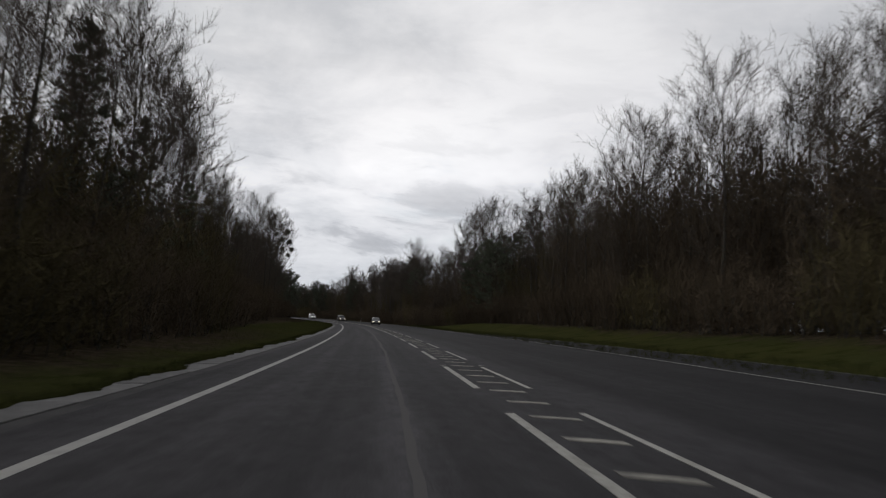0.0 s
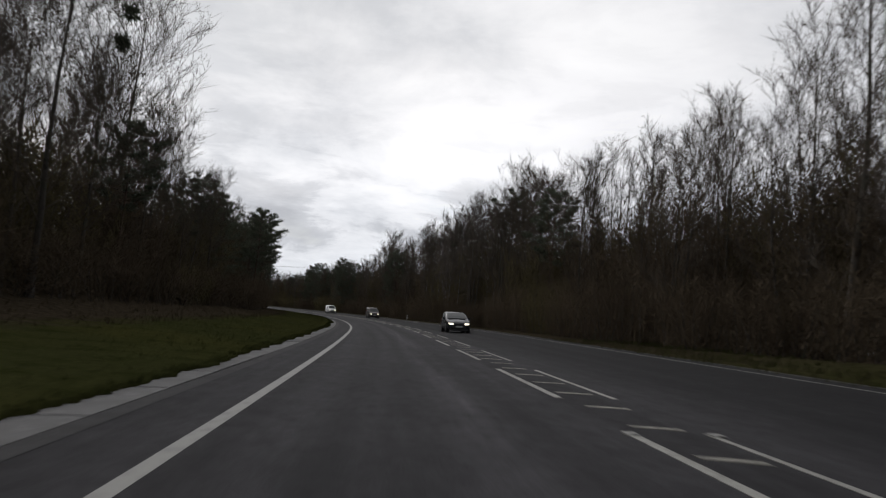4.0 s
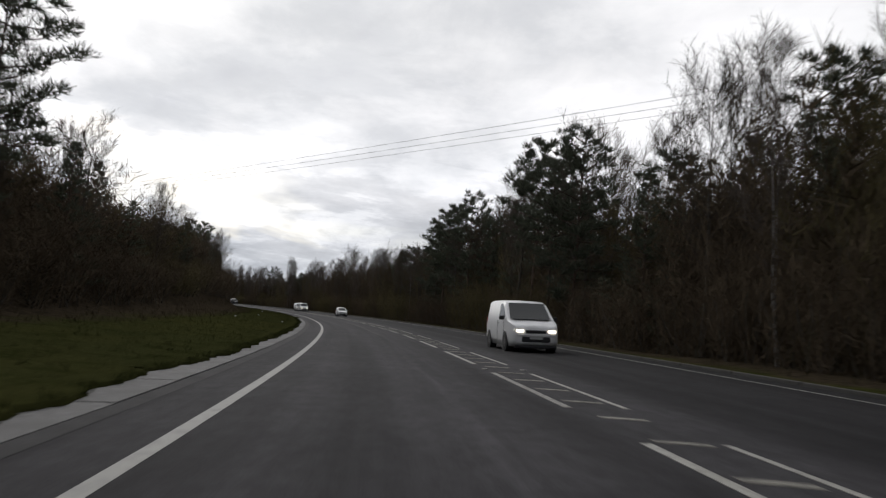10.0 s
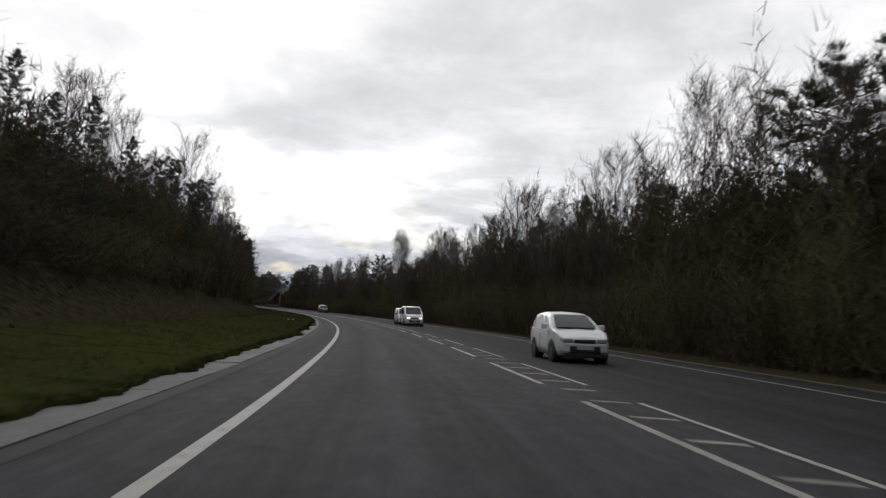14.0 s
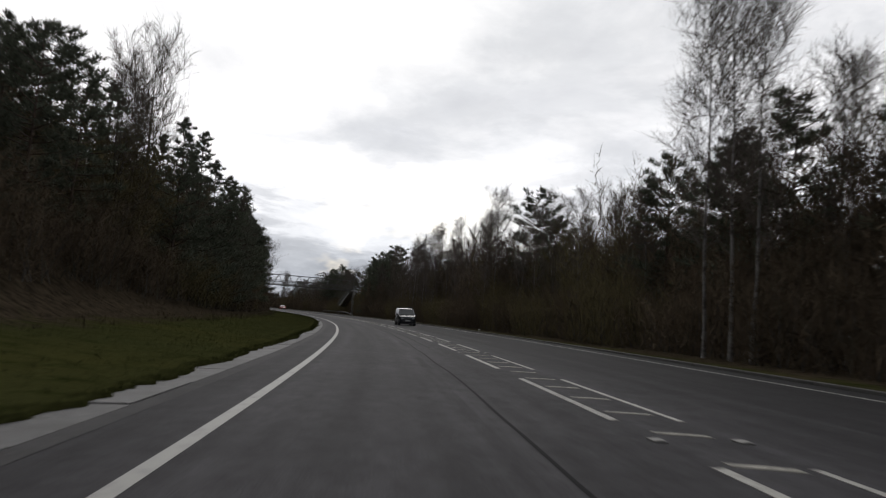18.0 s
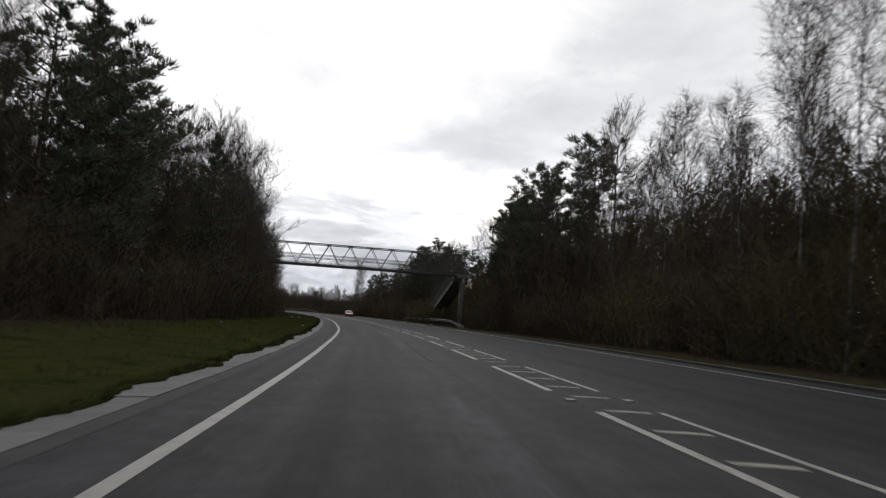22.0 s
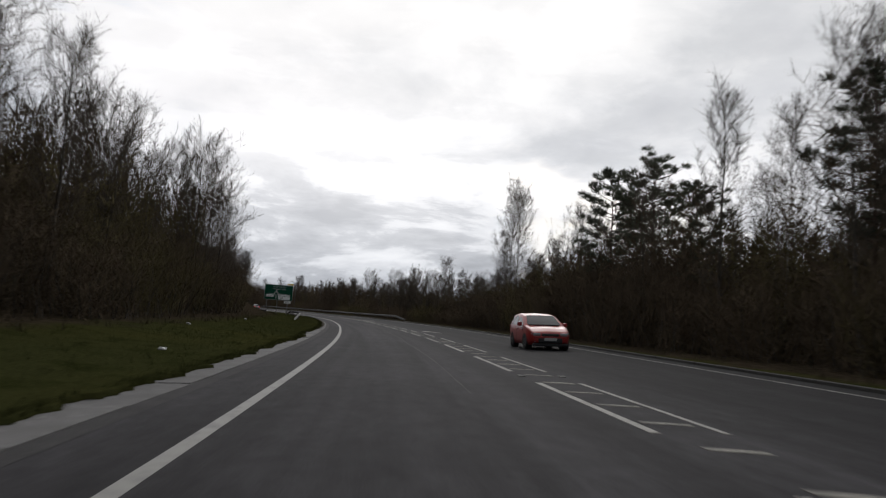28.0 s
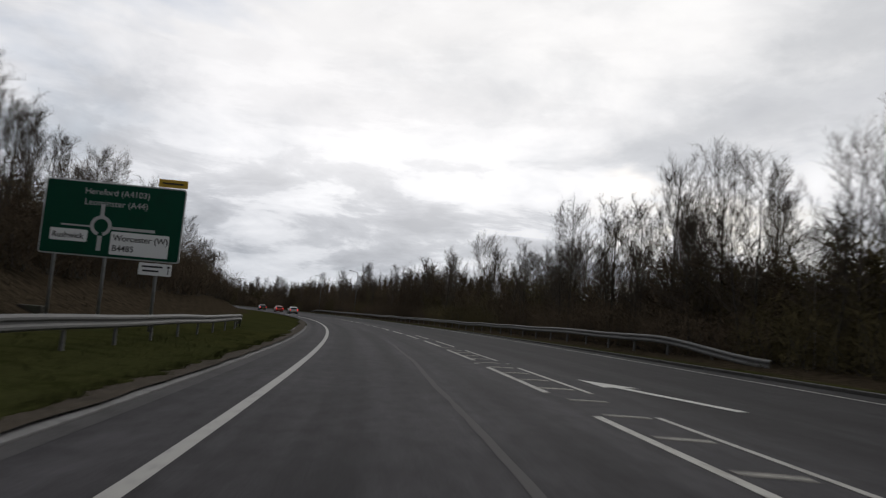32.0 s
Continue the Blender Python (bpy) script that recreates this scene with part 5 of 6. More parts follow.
# ---- crash barriers: a corrugated beam on posts, bent down at the ends ----
BEAM = [(-0.03, 0.155), (0.0, 0.15), (0.045, 0.105), (0.045, 0.06), (0.0, 0.02), (0.0, -0.02), (0.045, -0.06), (0.045, -0.105), (0.0, -0.15), (-0.03, -0.155)]


def barrier(s_a, s_b, d, face, high=0.6, ramp_a=8.0, ramp_b=8.0):
    """A W-beam barrier from s_a to s_b; face is the side the road is on."""
    top = tagged(new("crash_barrier"), "weathered galvanised steel crash barrier on posts beside the road", "crash barrier", "crash barriers")
    base = place(s_a, d)
    top.matrix_basis = Matrix.Translation(base.translation)
    inv = Matrix.Translation(-base.translation)

    def level(s):
        k = min(smooth(0, ramp_a, s - s_a), smooth(0, ramp_b, s_b - s))
        return high * k + 0.10 * (1 - k)

    def flare(s):
        return d - face * 0.5 * max(1 - (s - s_a) / ramp_a if ramp_a else 0, 1 - (s_b - s) / ramp_b if ramp_b else 0, 0)

    verts, faces = [], []
    n = int((s_b - s_a) / 1.0)
    m = len(BEAM)
    for i in range(n + 1):
        s = s_a + (s_b - s_a) * i / n
        for thick in (0.0, -0.006):
            for px, pz in BEAM:
                dd = flare(s) + face * (px + thick)
                x, y = plan(s, dd)
                verts.append(inv @ Vector((x, y, ground_z(s, dd) + level(s) + pz)))
    w = 2 * m
    for i in range(n):
        for j in range(m - 1):
            a = i * w + j
            faces.append((a, a + 1, a + w + 1, a + w))
            faces.append((a + m, a + m + w, a + m + w + 1, a + m + 1))
    link_mesh("beam", verts, faces, M_STEEL, top)
    bm = bmesh.new()
    box(bm, 0, 0, 0.22, 0.06, 0.11, 0.78, 0.006)
    post = part("post", bm, M_STEEL, top, "dark steel post")
    bm = bmesh.new()
    box(bm, 0, 0, 0, 0.10, 0.10, 0.16, 0.006)
    spacer = part("spacer", bm, M_STEEL, top)
    k = 0
    s = s_a + ramp_a * 0.45
    while s < s_b - ramp_b * 0.3:
        mp = inv @ place(s, flare(s) - face * 0.16, level(s) - high)
        ms = inv @ place(s, flare(s) - face * 0.085, level(s))
        if k == 0:
            post.matrix_basis, spacer.matrix_basis = mp, ms
        else:
            again(post, top, mp), again(spacer, top, ms)
        s += 3.2
        k += 1


barrier(653, 708, 11.2, -1, 0.62)
barrier(816, 879, -6.0, 1, 0.60, 9.0, 3.5)
barrier(858, 1040, 11.9, -1, 0.62)
barrier(-30, 19, 16.3, -1, 0.62, 4.0, 6.0)


# ---- the direction sign ----
def lettering(text, size, mat, parent, x, z, y, align="LEFT", bold=0.0):
    cu = bpy.data.curves.new("lettering", "FONT")
    cu.body, cu.size, cu.extrude, cu.align_x, cu.offset = text, size, 0.002, align, bold
    tmp = bpy.data.objects.new("lettering", cu)
    scene.collection.objects.link(tmp)
    dep = bpy.context.evaluated_depsgraph_get()
    me = bpy.data.meshes.new_from_object(tmp.evaluated_get(dep))
    bpy.data.objects.remove(tmp)
    me.materials.clear()
    me.materials.append(mat)
    ob = new("lettering", me)
    ob.parent = parent
    ob.matrix_basis = Matrix.Translation((x, y, z)) @ Matrix.Rotation(radians(90), 4, "X")
    return ob


def rounded_plate(w, h, r, t):
    bm = bmesh.new()
    pts = []
    for cx_, cz_, a0 in ((w / 2 - r, h / 2 - r, 0), (-w / 2 + r, h / 2 - r, 90), (-w / 2 + r, -h / 2 + r, 180), (w / 2 - r, -h / 2 + r, 270)):
        for k in range(5):
            a = radians(a0 + 22.5 * k)
            pts.append((cx_ + r * math.cos(a), cz_ + r * math.sin(a)))
    f = bm.faces.new([bm.verts.new((x, 0, z)) for x, z in pts])
    e = bmesh.ops.extrude_face_region(bm, geom=[f])
    bmesh.ops.translate(bm, verts=[v for v in e["geom"] if isinstance(v, bmesh.types.BMVert)], vec=(0, t, 0))
    bmesh.ops.recalc_face_normals(bm, faces=bm.faces)
    return bm


def direction_sign():
    """x across to the right, y along the road (its face looks back at the traffic), z up; origin at the middle post's foot."""
    top = tagged(new("direction_sign"), "large green roundabout direction sign with white lettering on grey posts", "road sign")
    s, d = 863.0, -9.05
    g = ground_z(s, d)
    top.matrix_basis = place(s, d, 0, radians(-2))
    w, h, zc = 4.75, 2.62, 3.72 - g
    bm = rounded_plate(w, h, 0.10, 0.03)
    bmesh.ops.translate(bm, verts=bm.verts, vec=(0, 0.012, zc))
    part("border", bm, M_WHITE, top, "thin white border plate")
    bm = rounded_plate(w - 0.09, h - 0.09, 0.08, 0.01)
    bmesh.ops.translate(bm, verts=bm.verts, vec=(0, 0.0, zc))
    panel = part("panel", bm, M_SIGN, top, "dark green sign face")
    ft_ = -0.004
    lettering("Hereford (A4103)", 0.30, M_WHITE, panel, 0.05, zc + 0.86, ft_, "CENTER")
    lettering("Leominster (A44)", 0.30, M_WHITE, panel, 0.05, zc + 0.48, ft_, "CENTER")
    # roundabout: a ring open on one side, and its arms
    bm = bmesh.new()
    r1, r0 = 0.36, 0.24
    ring = []
    for k in range(25):
        a = radians(-75 + 330 * k / 24)
        ring.append([bm.verts.new((r * math.cos(a), 0, r * math.sin(a))) for r in (r0, r1)])
    for p, q in zip(ring, ring[1:]):
        bm.faces.new((p[0], p[1], q[1], q[0]))
    e = bmesh.ops.extrude_face_region(bm, geom=list(bm.faces))
    bmesh.ops.translate(bm, verts=[v for v in e["geom"] if isinstance(v, bmesh.types.BMVert)], vec=(0, -0.005, 0))
    bmesh.ops.recalc_face_normals(bm, faces=bm.faces)
    bmesh.ops.translate(bm, verts=bm.verts, vec=(-0.38, 0, zc - 0.22))
    part("roundabout_ring", bm, M_WHITE, panel, "white open ring")
    for x, z, sx, sz in ((-0.38, 0.32, 0.13, 0.42), (-0.38, -0.83, 0.15, 0.52), (-1.22, -0.27, 0.98, 0.055), (0.72, -0.27, 1.46, 0.10)):
        bm = bmesh.new()
        box(bm, x, -0.003, zc + z, sx, 0.006, sz, 0.0)
        part("road_arm", bm, M_WHITE, panel, "white route line")
    for x, z, sx, sz, rows in ((-1.42, -0.62, 1.25, 0.42, [("Rushwick", 0.27, -0.1)]), (0.98, -0.78, 1.98, 0.80, [("Worcester (W)", 0.29, 0.09), ("B4485", 0.29, -0.27)])):
        bm = rounded_plate(sx, sz, 0.05, 0.006)
        bmesh.ops.translate(bm, verts=bm.verts, vec=(x, -0.007, zc + z))
        pn = part("white_panel", bm, M_PANEL, panel, "white inset panel with black lettering")
        for text, size, dz in rows:
            lettering(text, size, M_BLACK, pn, x - sx / 2 + 0.08, zc + z + dz, -0.011, "LEFT", 0.004)
    bm = rounded_plate(1.0, 0.28, 0.03, 0.02)
    bmesh.ops.translate(bm, verts=bm.verts, vec=(w / 2 - 0.5, 0.01, zc + h / 2 + 0.17))
    tab = part("yellow_tab", bm, M_YELLOW, top, "small yellow diversion panel")
    bm = bmesh.new()
    box(bm, w / 2 - 0.5, 0.007, zc + h / 2 + 0.17, 0.72, 0.004, 0.06)
    part("letter_bar", bm, M_BLACK, tab)
    bm = rounded_plate(1.12, 0.42, 0.04, 0.02)
    bmesh.ops.translate(bm, verts=bm.verts, vec=(1.6, 0.01, zc - h / 2 - 0.26))
    small = part("small_plate", bm, M_PANEL, top, "small white plate with an arrow")
    bm = bmesh.new()
    box(bm, 1.5, 0.006, zc - h / 2 - 0.17, 0.7, 0.004, 0.06)
    part("letter_bar", bm, M_BLACK, small)
    bm = bmesh.new()
    box(bm, 1.45, 0.006, zc - h / 2 - 0.32, 0.55, 0.004, 0.06)
    part("letter_bar", bm, M_BLACK, small)
    bm = bmesh.new()
    box(bm, 2.05, 0.006, zc - h / 2 - 0.28, 0.03, 0.004, 0.24)
    box(bm, 2.05, 0.006, zc - h / 2 - 0.15, 0.10, 0.004, 0.06)
    part("arrow", bm, M_BLACK, small)
    for x, bottom in ((-1.85, 0), (-0.15, 0), (1.62, 0)):
        zz = ground_z(s, d + x) - g - 0.2
        bm = bmesh.new()
        rod(bm, (x, 0.10, zz), (x, 0.10, zc + h / 2 - 0.1), 0.058, 12)
        part("post", bm, M_POST, top, "round grey steel post", True)
    # a concrete foot block beside a post
    bm = bmesh.new()
    box(bm, -2.35, 0.1, ground_z(s, d - 2.35) - g + 0.08, 0.8, 0.4, 0.34, 0.04)
    part("foot_block", bm, M_BARK, top, "dark foot block")


direction_sign()


# ---- vehicles ----
def wheel(parent, x, y, r):
    w = new("wheel")
    w.parent = parent
    w.matrix_basis = Matrix.Translation((x, y, r))
    bm = bmesh.new()
    prof = [(-0.10, r * 0.66), (-0.10, r * 0.94), (-0.07, r), (0.07, r), (0.10, r * 0.94), (0.10, r * 0.66)]
    ring = [[bm.verts.new((px, pr * math.cos(a), pr * math.sin(a))) for px, pr in prof] for a in (2 * math.pi * k / 20 for k in range(20))]
    for k in range(20):
        p, q = ring[k], ring[(k + 1) % 20]
        for i in range(5):
            bm.faces.new((p[i], p[i + 1], q[i + 1], q[i]))
    bmesh.ops.recalc_face_normals(bm, faces=bm.faces)
    part("tyre", bm, M_RUBBER, w, "", True)
    bm = bmesh.new()
    rod(bm, (-0.085, 0, 0), (0.085, 0, 0), r * 0.66, 16)
    for k in range(5):
        a = 2 * math.pi * k / 5
        box(bm, 0, math.cos(a) * r * 0.34, math.sin(a) * r * 0.34, 0.19, 0.05, 0.05)
    part("rim", bm, M_RIM, w)


# roof line from the nose back (metres, height), and the plan's half width as a share
HATCH_LINE = [(0.0, 0.50), (0.03, 0.66), (0.12, 0.75), (0.45, 0.88), (0.95, 0.98), (1.30, 1.18), (1.72, 1.39), (2.05, 1.46), (2.6, 1.49), (3.1, 1.46), (3.42, 1.37), (3.58, 1.12), (3.66, 0.92), (3.70, 0.62)]
VAN_LINE = [(0.0, 0.55), (0.03, 0.86), (0.12, 0.98), (0.5, 1.10), (0.85, 1.17), (1.25, 1.46), (1.72, 1.83), (2.0, 1.91), (2.8, 1.95), (4.2, 1.95), (4.8, 1.93), (4.93, 1.82), (4.97, 1.20), (5.0, 0.62)]


def vehicle(kind, label, paint, length, width, height, style, lamps=True):
    """y to the front. style: 'van', 'mpv' or 'hatch'. One shell is drawn through sections along the car; panes lie on it."""
    top = tagged(new(kind), label, "van" if "van" in kind else "car")
    base_line = HATCH_LINE if style == "hatch" else VAN_LINE
    L, W, Hh = length, width, height
    ky, kz = L / base_line[-1][0], height / max(z for y, z in base_line)
    line = [(y * ky, z * kz) for y, z in base_line]
    belt = Hh * (0.635 if style == "hatch" else 0.60)
    lean = 0.17 if style == "hatch" else 0.12
    r = 0.30 if style == "hatch" else 0.335
    nose = L / 2

    def roof(y):
        return float(np.interp(y, [a for a, b in line], [b for a, b in line]))

    def half(y):
        return W / 2 * float(np.interp(y / L, [0, 0.01, 0.05, 0.14, 0.3, 0.85, 0.97, 1.0], [0.74, 0.82, 0.92, 0.985, 1.0, 1.0, 0.95, 0.90]))

    def side_x(y, z):
        return half(y) - 0.03 - lean * max(0.0, z - belt) / (Hh - belt)

    def section(y):
        zt, h = roof(y), half(y)
        be = min(belt, zt - 0.05)
        ends = max(0.0, 1 - min(y, L - y) / 0.25)
        z0 = 0.20 + 0.12 * ends
        ze = be + (zt - be) * 0.88
        right = [(h - 0.06, z0), (h, z0 + 0.28 * (be - z0)), (h + 0.006, z0 + 0.72 * (be - z0)), (h - 0.03, be), (side_x(y, ze), ze), (side_x(y, zt) - 0.09, zt - 0.012), (0, zt + 0.012)]
        return right + [(-x, z) for x, z in right[-2::-1]]

    ys = sorted({y for y, z in line} | {L * k / 22 for k in range(23)})
    verts, faces = [], []
    for y in ys:
        verts += [(x, nose - y, z) for x, z in section(y)]
    m = 13
    for i in range(len(ys) - 1):
        for j in range(m):
            k = (j + 1) % m
            faces.append((i * m + j, i * m + k, (i + 1) * m + k, (i + 1) * m + j))
    faces += [tuple(range(m))[::-1], tuple(range((len(ys) - 1) * m, len(ys) * m))]
    body = link_mesh("body", verts, faces, paint, top, smooth=True)

    def pane(name, rows, label_=""):
        """A thin pane through rows of points."""
        v, f, n = [], [], len(rows[0])
        for row in rows:
            v += row
        for i in range(len(rows) - 1):
            for j in range(n - 1):
                f.append((i * n + j, i * n + j + 1, (i + 1) * n + j + 1, (i + 1) * n + j))
        return link_mesh(name, v, f, M_CARGLASS, top, label_, True)

    # windscreen and rear window follow the roof line
    wb, wt = line[4][0] + 0.04, line[6][0] - 0.02
    pane("windscreen", [[(s * (side_x(y, roof(y)) - 0.13), nose - y + 0.010, roof(y) + 0.016 + 0.010 * (1 - s * s)) for s in (-1, -0.5, 0, 0.5, 1)] for y in (wb + (wt - wb) * k / 5 for k in range(6))])
    rb, rt = line[-2][0] - 0.01, line[-4][0] + 0.03
    if style != "van":
        pane("rear_window", [[(s * (side_x(y, roof(y)) - 0.14), nose - y - 0.012, roof(y) + 0.014) for s in (-1, 0, 1)] for y in (rb + (rt - rb) * k / 3 for k in range(4))])
    # side windows: the front one is cut by the sloping pillar
    z_lo, z_hi = belt + 0.035, belt + (Hh - belt) * 0.80
    spans = {"van": [(1.2, 2.35)], "mpv": [(1.2, 2.3), (2.4, 3.5), (3.6, 4.7)], "hatch": [(1.05, 2.12), (2.2, 3.02), (3.08, 3.4)]}[style]
    for sx in (-1, 1):
        for a, b in spans:
            rows = []
            for k in range(5):
                z = z_lo + (z_hi - z_lo) * k / 4
                y0, y1 = a * ky, b * ky
                while roof(y0) < z + 0.10 and y0 < y1:
                    y0 += 0.02
                while roof(y1) < z + 0.10 and y1 > y0:
                    y1 -= 0.02
                rows.append([(sx * (side_x(y, z) + 0.006), nose - y, z) for y in (y0 + (y1 - y0) * j / 3 for j in range(4))])
            pane("side_window", rows)
        # door seam and handle
        for y in (spans[0][1] + 0.04, spans[0][0] + 0.05):
            bm = bmesh.new()
            box(bm, sx * (W / 2 + 0.002), nose - y * ky, 0.34 + (belt - 0.34) / 2, 0.012, 0.014, belt - 0.40)
            part("door_seam", bm, M_TRIM, top)
        bm = bmesh.new()
        box(bm, sx * (W / 2 + 0.01), nose - (spans[0][1] - 0.12) * ky, belt * 0.88, 0.03, 0.18, 0.035, 0.01)
        part("door_handle", bm, paint if style == "hatch" else M_TRIM, top)
        bm = bmesh.new()
        box(bm, sx * (W / 2 + 0.08), nose - 1.28 * ky, belt + 0.08, 0.19, 0.11, 0.16, 0.035)
        part("mirror", bm, paint if style == "hatch" else M_TRIM, top)
        # lamps wrap round the corners of the nose
        zl = roof(0.12) * (0.86 if style == "hatch" else 0.80)
        bm = bmesh.new()
        for k in range(4):
            y = 0.035 + 0.11 * k
            box(bm, sx * (half(y) - 0.16 + 0.012 * k), nose - y - 0.02, zl + 0.022 * k, 0.30 - 0.045 * k, 0.13, 0.115, 0.03)
        part("headlight", bm, M_HEAD if lamps else M_LENS, top, "lit headlight" if lamps else "clear headlight")
        bm = bmesh.new()
        box(bm, sx * (W * 0.43), -nose + 0.05, belt * 0.86, 0.15, 0.12, 0.32 if style == "hatch" else 0.5, 0.03)
        part("tail_light", bm, M_TAIL if "tail lights" in label else M_TAILOFF, top, "red tail light")
        bm = bmesh.new()
        rod(bm, (sx * W * 0.34, nose - 0.2, 0.38), (sx * W * 0.34, nose - 0.005, 0.38), 0.06, 12)
        part("fog_lamp", bm, M_LENS, top)
        for y in (0.20 * L, 0.80 * L):
            bm = bmesh.new()
            rod(bm, (sx * (W / 2 - 0.25), nose - y, r + 0.015), (sx * (W / 2 + 0.008), nose - y, r + 0.015), r * 1.17, 24)
            part("wheel_arch", bm, M_TRIM, top, "dark wheel arch", False)
            wheel(top, sx * (W / 2 - 0.085), nose - y, r)
    bm = bmesh.new()
    box(bm, 0, nose - 0.01, zl * 0.98, W * 0.40, 0.06, 0.11, 0.03)
    box(bm, 0, nose - 0.005, zl * 0.62, W * 0.56, 0.06, 0.20, 0.04)
    part("grille", bm, M_TRIM, top)
    bm = bmesh.new()
    box(bm, 0, nose - 0.03, zl * 0.82, W * 0.76, 0.09, 0.10, 0.04)
    part("bumper", bm, paint, top)
    bm = bmesh.new()
    box(bm, 0, nose - 0.16, 0.22, W * 0.80, 0.3, 0.12, 0.04)
    part("under_spoiler", bm, M_TRIM, top)
    bm = bmesh.new()
    box(bm, 0, nose - wb + 0.05, roof(wb) + 0.012, W * 0.70, 0.10, 0.03, 0.01)
    part("wiper_cowl", bm, M_TRIM, top)
    bm = bmesh.new()
    box(bm, 0, nose + 0.028, zl * 0.70, 0.5, 0.012, 0.11)
    part("number_plate", bm, M_WHITE, top, "blank white plate")
    bm = bmesh.new()
    box(bm, 0, -nose - 0.004, belt * 0.55, 0.5, 0.012, 0.11)
    part("number_plate", bm, M_YELLOW, top, "blank yellow plate")
    return top


def on_road(ob, s, d, oncoming):
    x, y = plan(s, d)
    ob.matrix_basis = road_place(s, d, 0.0) @ Matrix.Rotation(math.pi if oncoming else 0.0, 4, "Z")


P_WHITE = material("white_car_paint", (0.82, 0.82, 0.82), 0.3, vary=[(1.2, 0.5, 0.8, (0.7, 0.7, 0.69))])
P_BROWN = material("dark_brown_car_paint", (0.045, 0.034, 0.030), 0.3, 0.3)
P_BLACK = material("dark_car_paint", (0.03, 0.032, 0.036), 0.25, 0.2)
P_RED = material("red_car_paint", (0.34, 0.03, 0.028), 0.28)
P_SILVER = material("silver_car_paint", (0.36, 0.37, 0.38), 0.3, 0.6)

on_road(vehicle("white_van", "white panel van with lit headlights on the road", P_WHITE, 5.0, 1.92, 1.95, "van"), 294.0, 6.3, True)
on_road(vehicle("dark_people_carrier", "dark brown people-carrier with lit headlights on the road", P_BROWN, 4.9, 1.9, 1.88, "mpv"), 241.8, 6.4, True)
on_road(vehicle("white_hatchback", "small white hatchback on the road", P_WHITE, 3.7, 1.62, 1.49, "hatch", False), 391.0, 6.0, True)
dark_van = vehicle("dark_van", "dark grey van with a roof rack on the road", P_BLACK, 4.9, 1.9, 1.92, "van", False)
for y in (-1.2, 0.3):
    bm = bmesh.new()
    rod(bm, (-0.8, y, 2.02), (0.8, y, 2.02), 0.025)
    for x in (-0.72, 0.72):
        rod(bm, (x, y, 1.86), (x, y, 2.02), 0.02)
    part("roof_bar", bm, M_TRIM, dark_van)
on_road(dark_van, 554.3, 6.1, True)
on_road(vehicle("white_van", "long white van with lit amber-white headlights on the road", P_WHITE, 5.0, 1.92, 1.98, "mpv"), 443.4, 6.2, True)
on_road(vehicle("small_white_van", "small white van with lit headlights behind a larger van", P_WHITE, 4.2, 1.75, 1.80, "van"), 449.7, 6.2, True)
on_road(vehicle("red_hatchback", "red hatchback on the road", P_RED, 4.1, 1.75, 1.47, "hatch", False), 763.8, 6.9, True)
on_road(vehicle("dark_car", "dark estate car with lit headlights on the road", P_BLACK, 4.4, 1.78, 1.55, "hatch"), 163.0, 6.2, True)
on_road(vehicle("silver_car", "silver car with glowing tail lights ahead", P_SILVER, 4.4, 1.78, 1.48, "hatch", False), 1000.0, 1.0, False)
on_road(vehicle("red_car", "red car with glowing tail lights queuing ahead", P_RED, 4.3, 1.76, 1.48, "hatch", False), 1024.0, 1.0, False)
on_road(vehicle("dark_car", "dark car queuing ahead with glowing tail lights", P_BLACK, 4.1, 1.74, 1.46, "hatch", False), 1052.0, 1.0, False)


# ---- pylon and power lines ----
def pylon():
    top = tagged(new("pylon"), "grey steel lattice electricity pylon behind the trees", "pylon")
    x, y = plan(823, 37)
    top.matrix_basis = Matrix.Translation((x, y, -0.3)) @ Matrix.Rotation(heading(823) + radians(20), 4, "Z")
    levels = [(0, 2.6), (5, 2.1), (9.5, 1.6), (13, 1.2), (15.4, 1.05), (18.2, 1.0), (19.8, 0.12)]
    bm = bmesh.new()
    for (z0, w0), (z1, w1) in zip(levels, levels[1:]):
        c0 = [Vector((sx * w0, sy * w0, z0)) for sx, sy in ((-1, -1), (1, -1), (1, 1), (-1, 1))]
        c1 = [Vector((sx * w1, sy * w1, z1)) for sx, sy in ((-1, -1), (1, -1), (1, 1), (-1, 1))]
        for k in range(4):
            j = (k + 1) % 4
            rod(bm, c0[k], c1[k], 0.10, 4)
            rod(bm, c0[k], c1[j], 0.055, 4)
            rod(bm, c0[j], c1[k], 0.055, 4)
            rod(bm, c1[k], c1[j], 0.055, 4)
    part("tower", bm, M_BRIDGE, top)
    for z, reach in ((14.0, 5.6), (18.0, 4.8)):
        for sx in (-1, 1):
            arm = new("cross_arm")
            arm.parent = top
            bm = bmesh.new()
            tip = Vector((sx * reach, 0, z))
            for sy in (-0.8, 0.8):
                rod(bm, (sx * 0.8, sy, z), tip, 0.075, 4)
                rod(bm, (sx * 0.5, sy * 0.5, z + 1.5), tip, 0.085, 4)
            for w in (0.3, 0.6):
                rod(bm, Vector((sx * 0.8, 0.8 * 1, z)).lerp(tip, w), Vector((sx * 0.8, -0.8, z + 1.3)).lerp(tip, w), 0.03, 4)
            part("strut_frame", bm, M_BRIDGE, arm)
            bm = bmesh.new()
            rod(bm, tip, tip - Vector((0, 0, 1.2)), 0.07, 6)
            part("insulator", bm, M_BLACK, arm)


pylon()


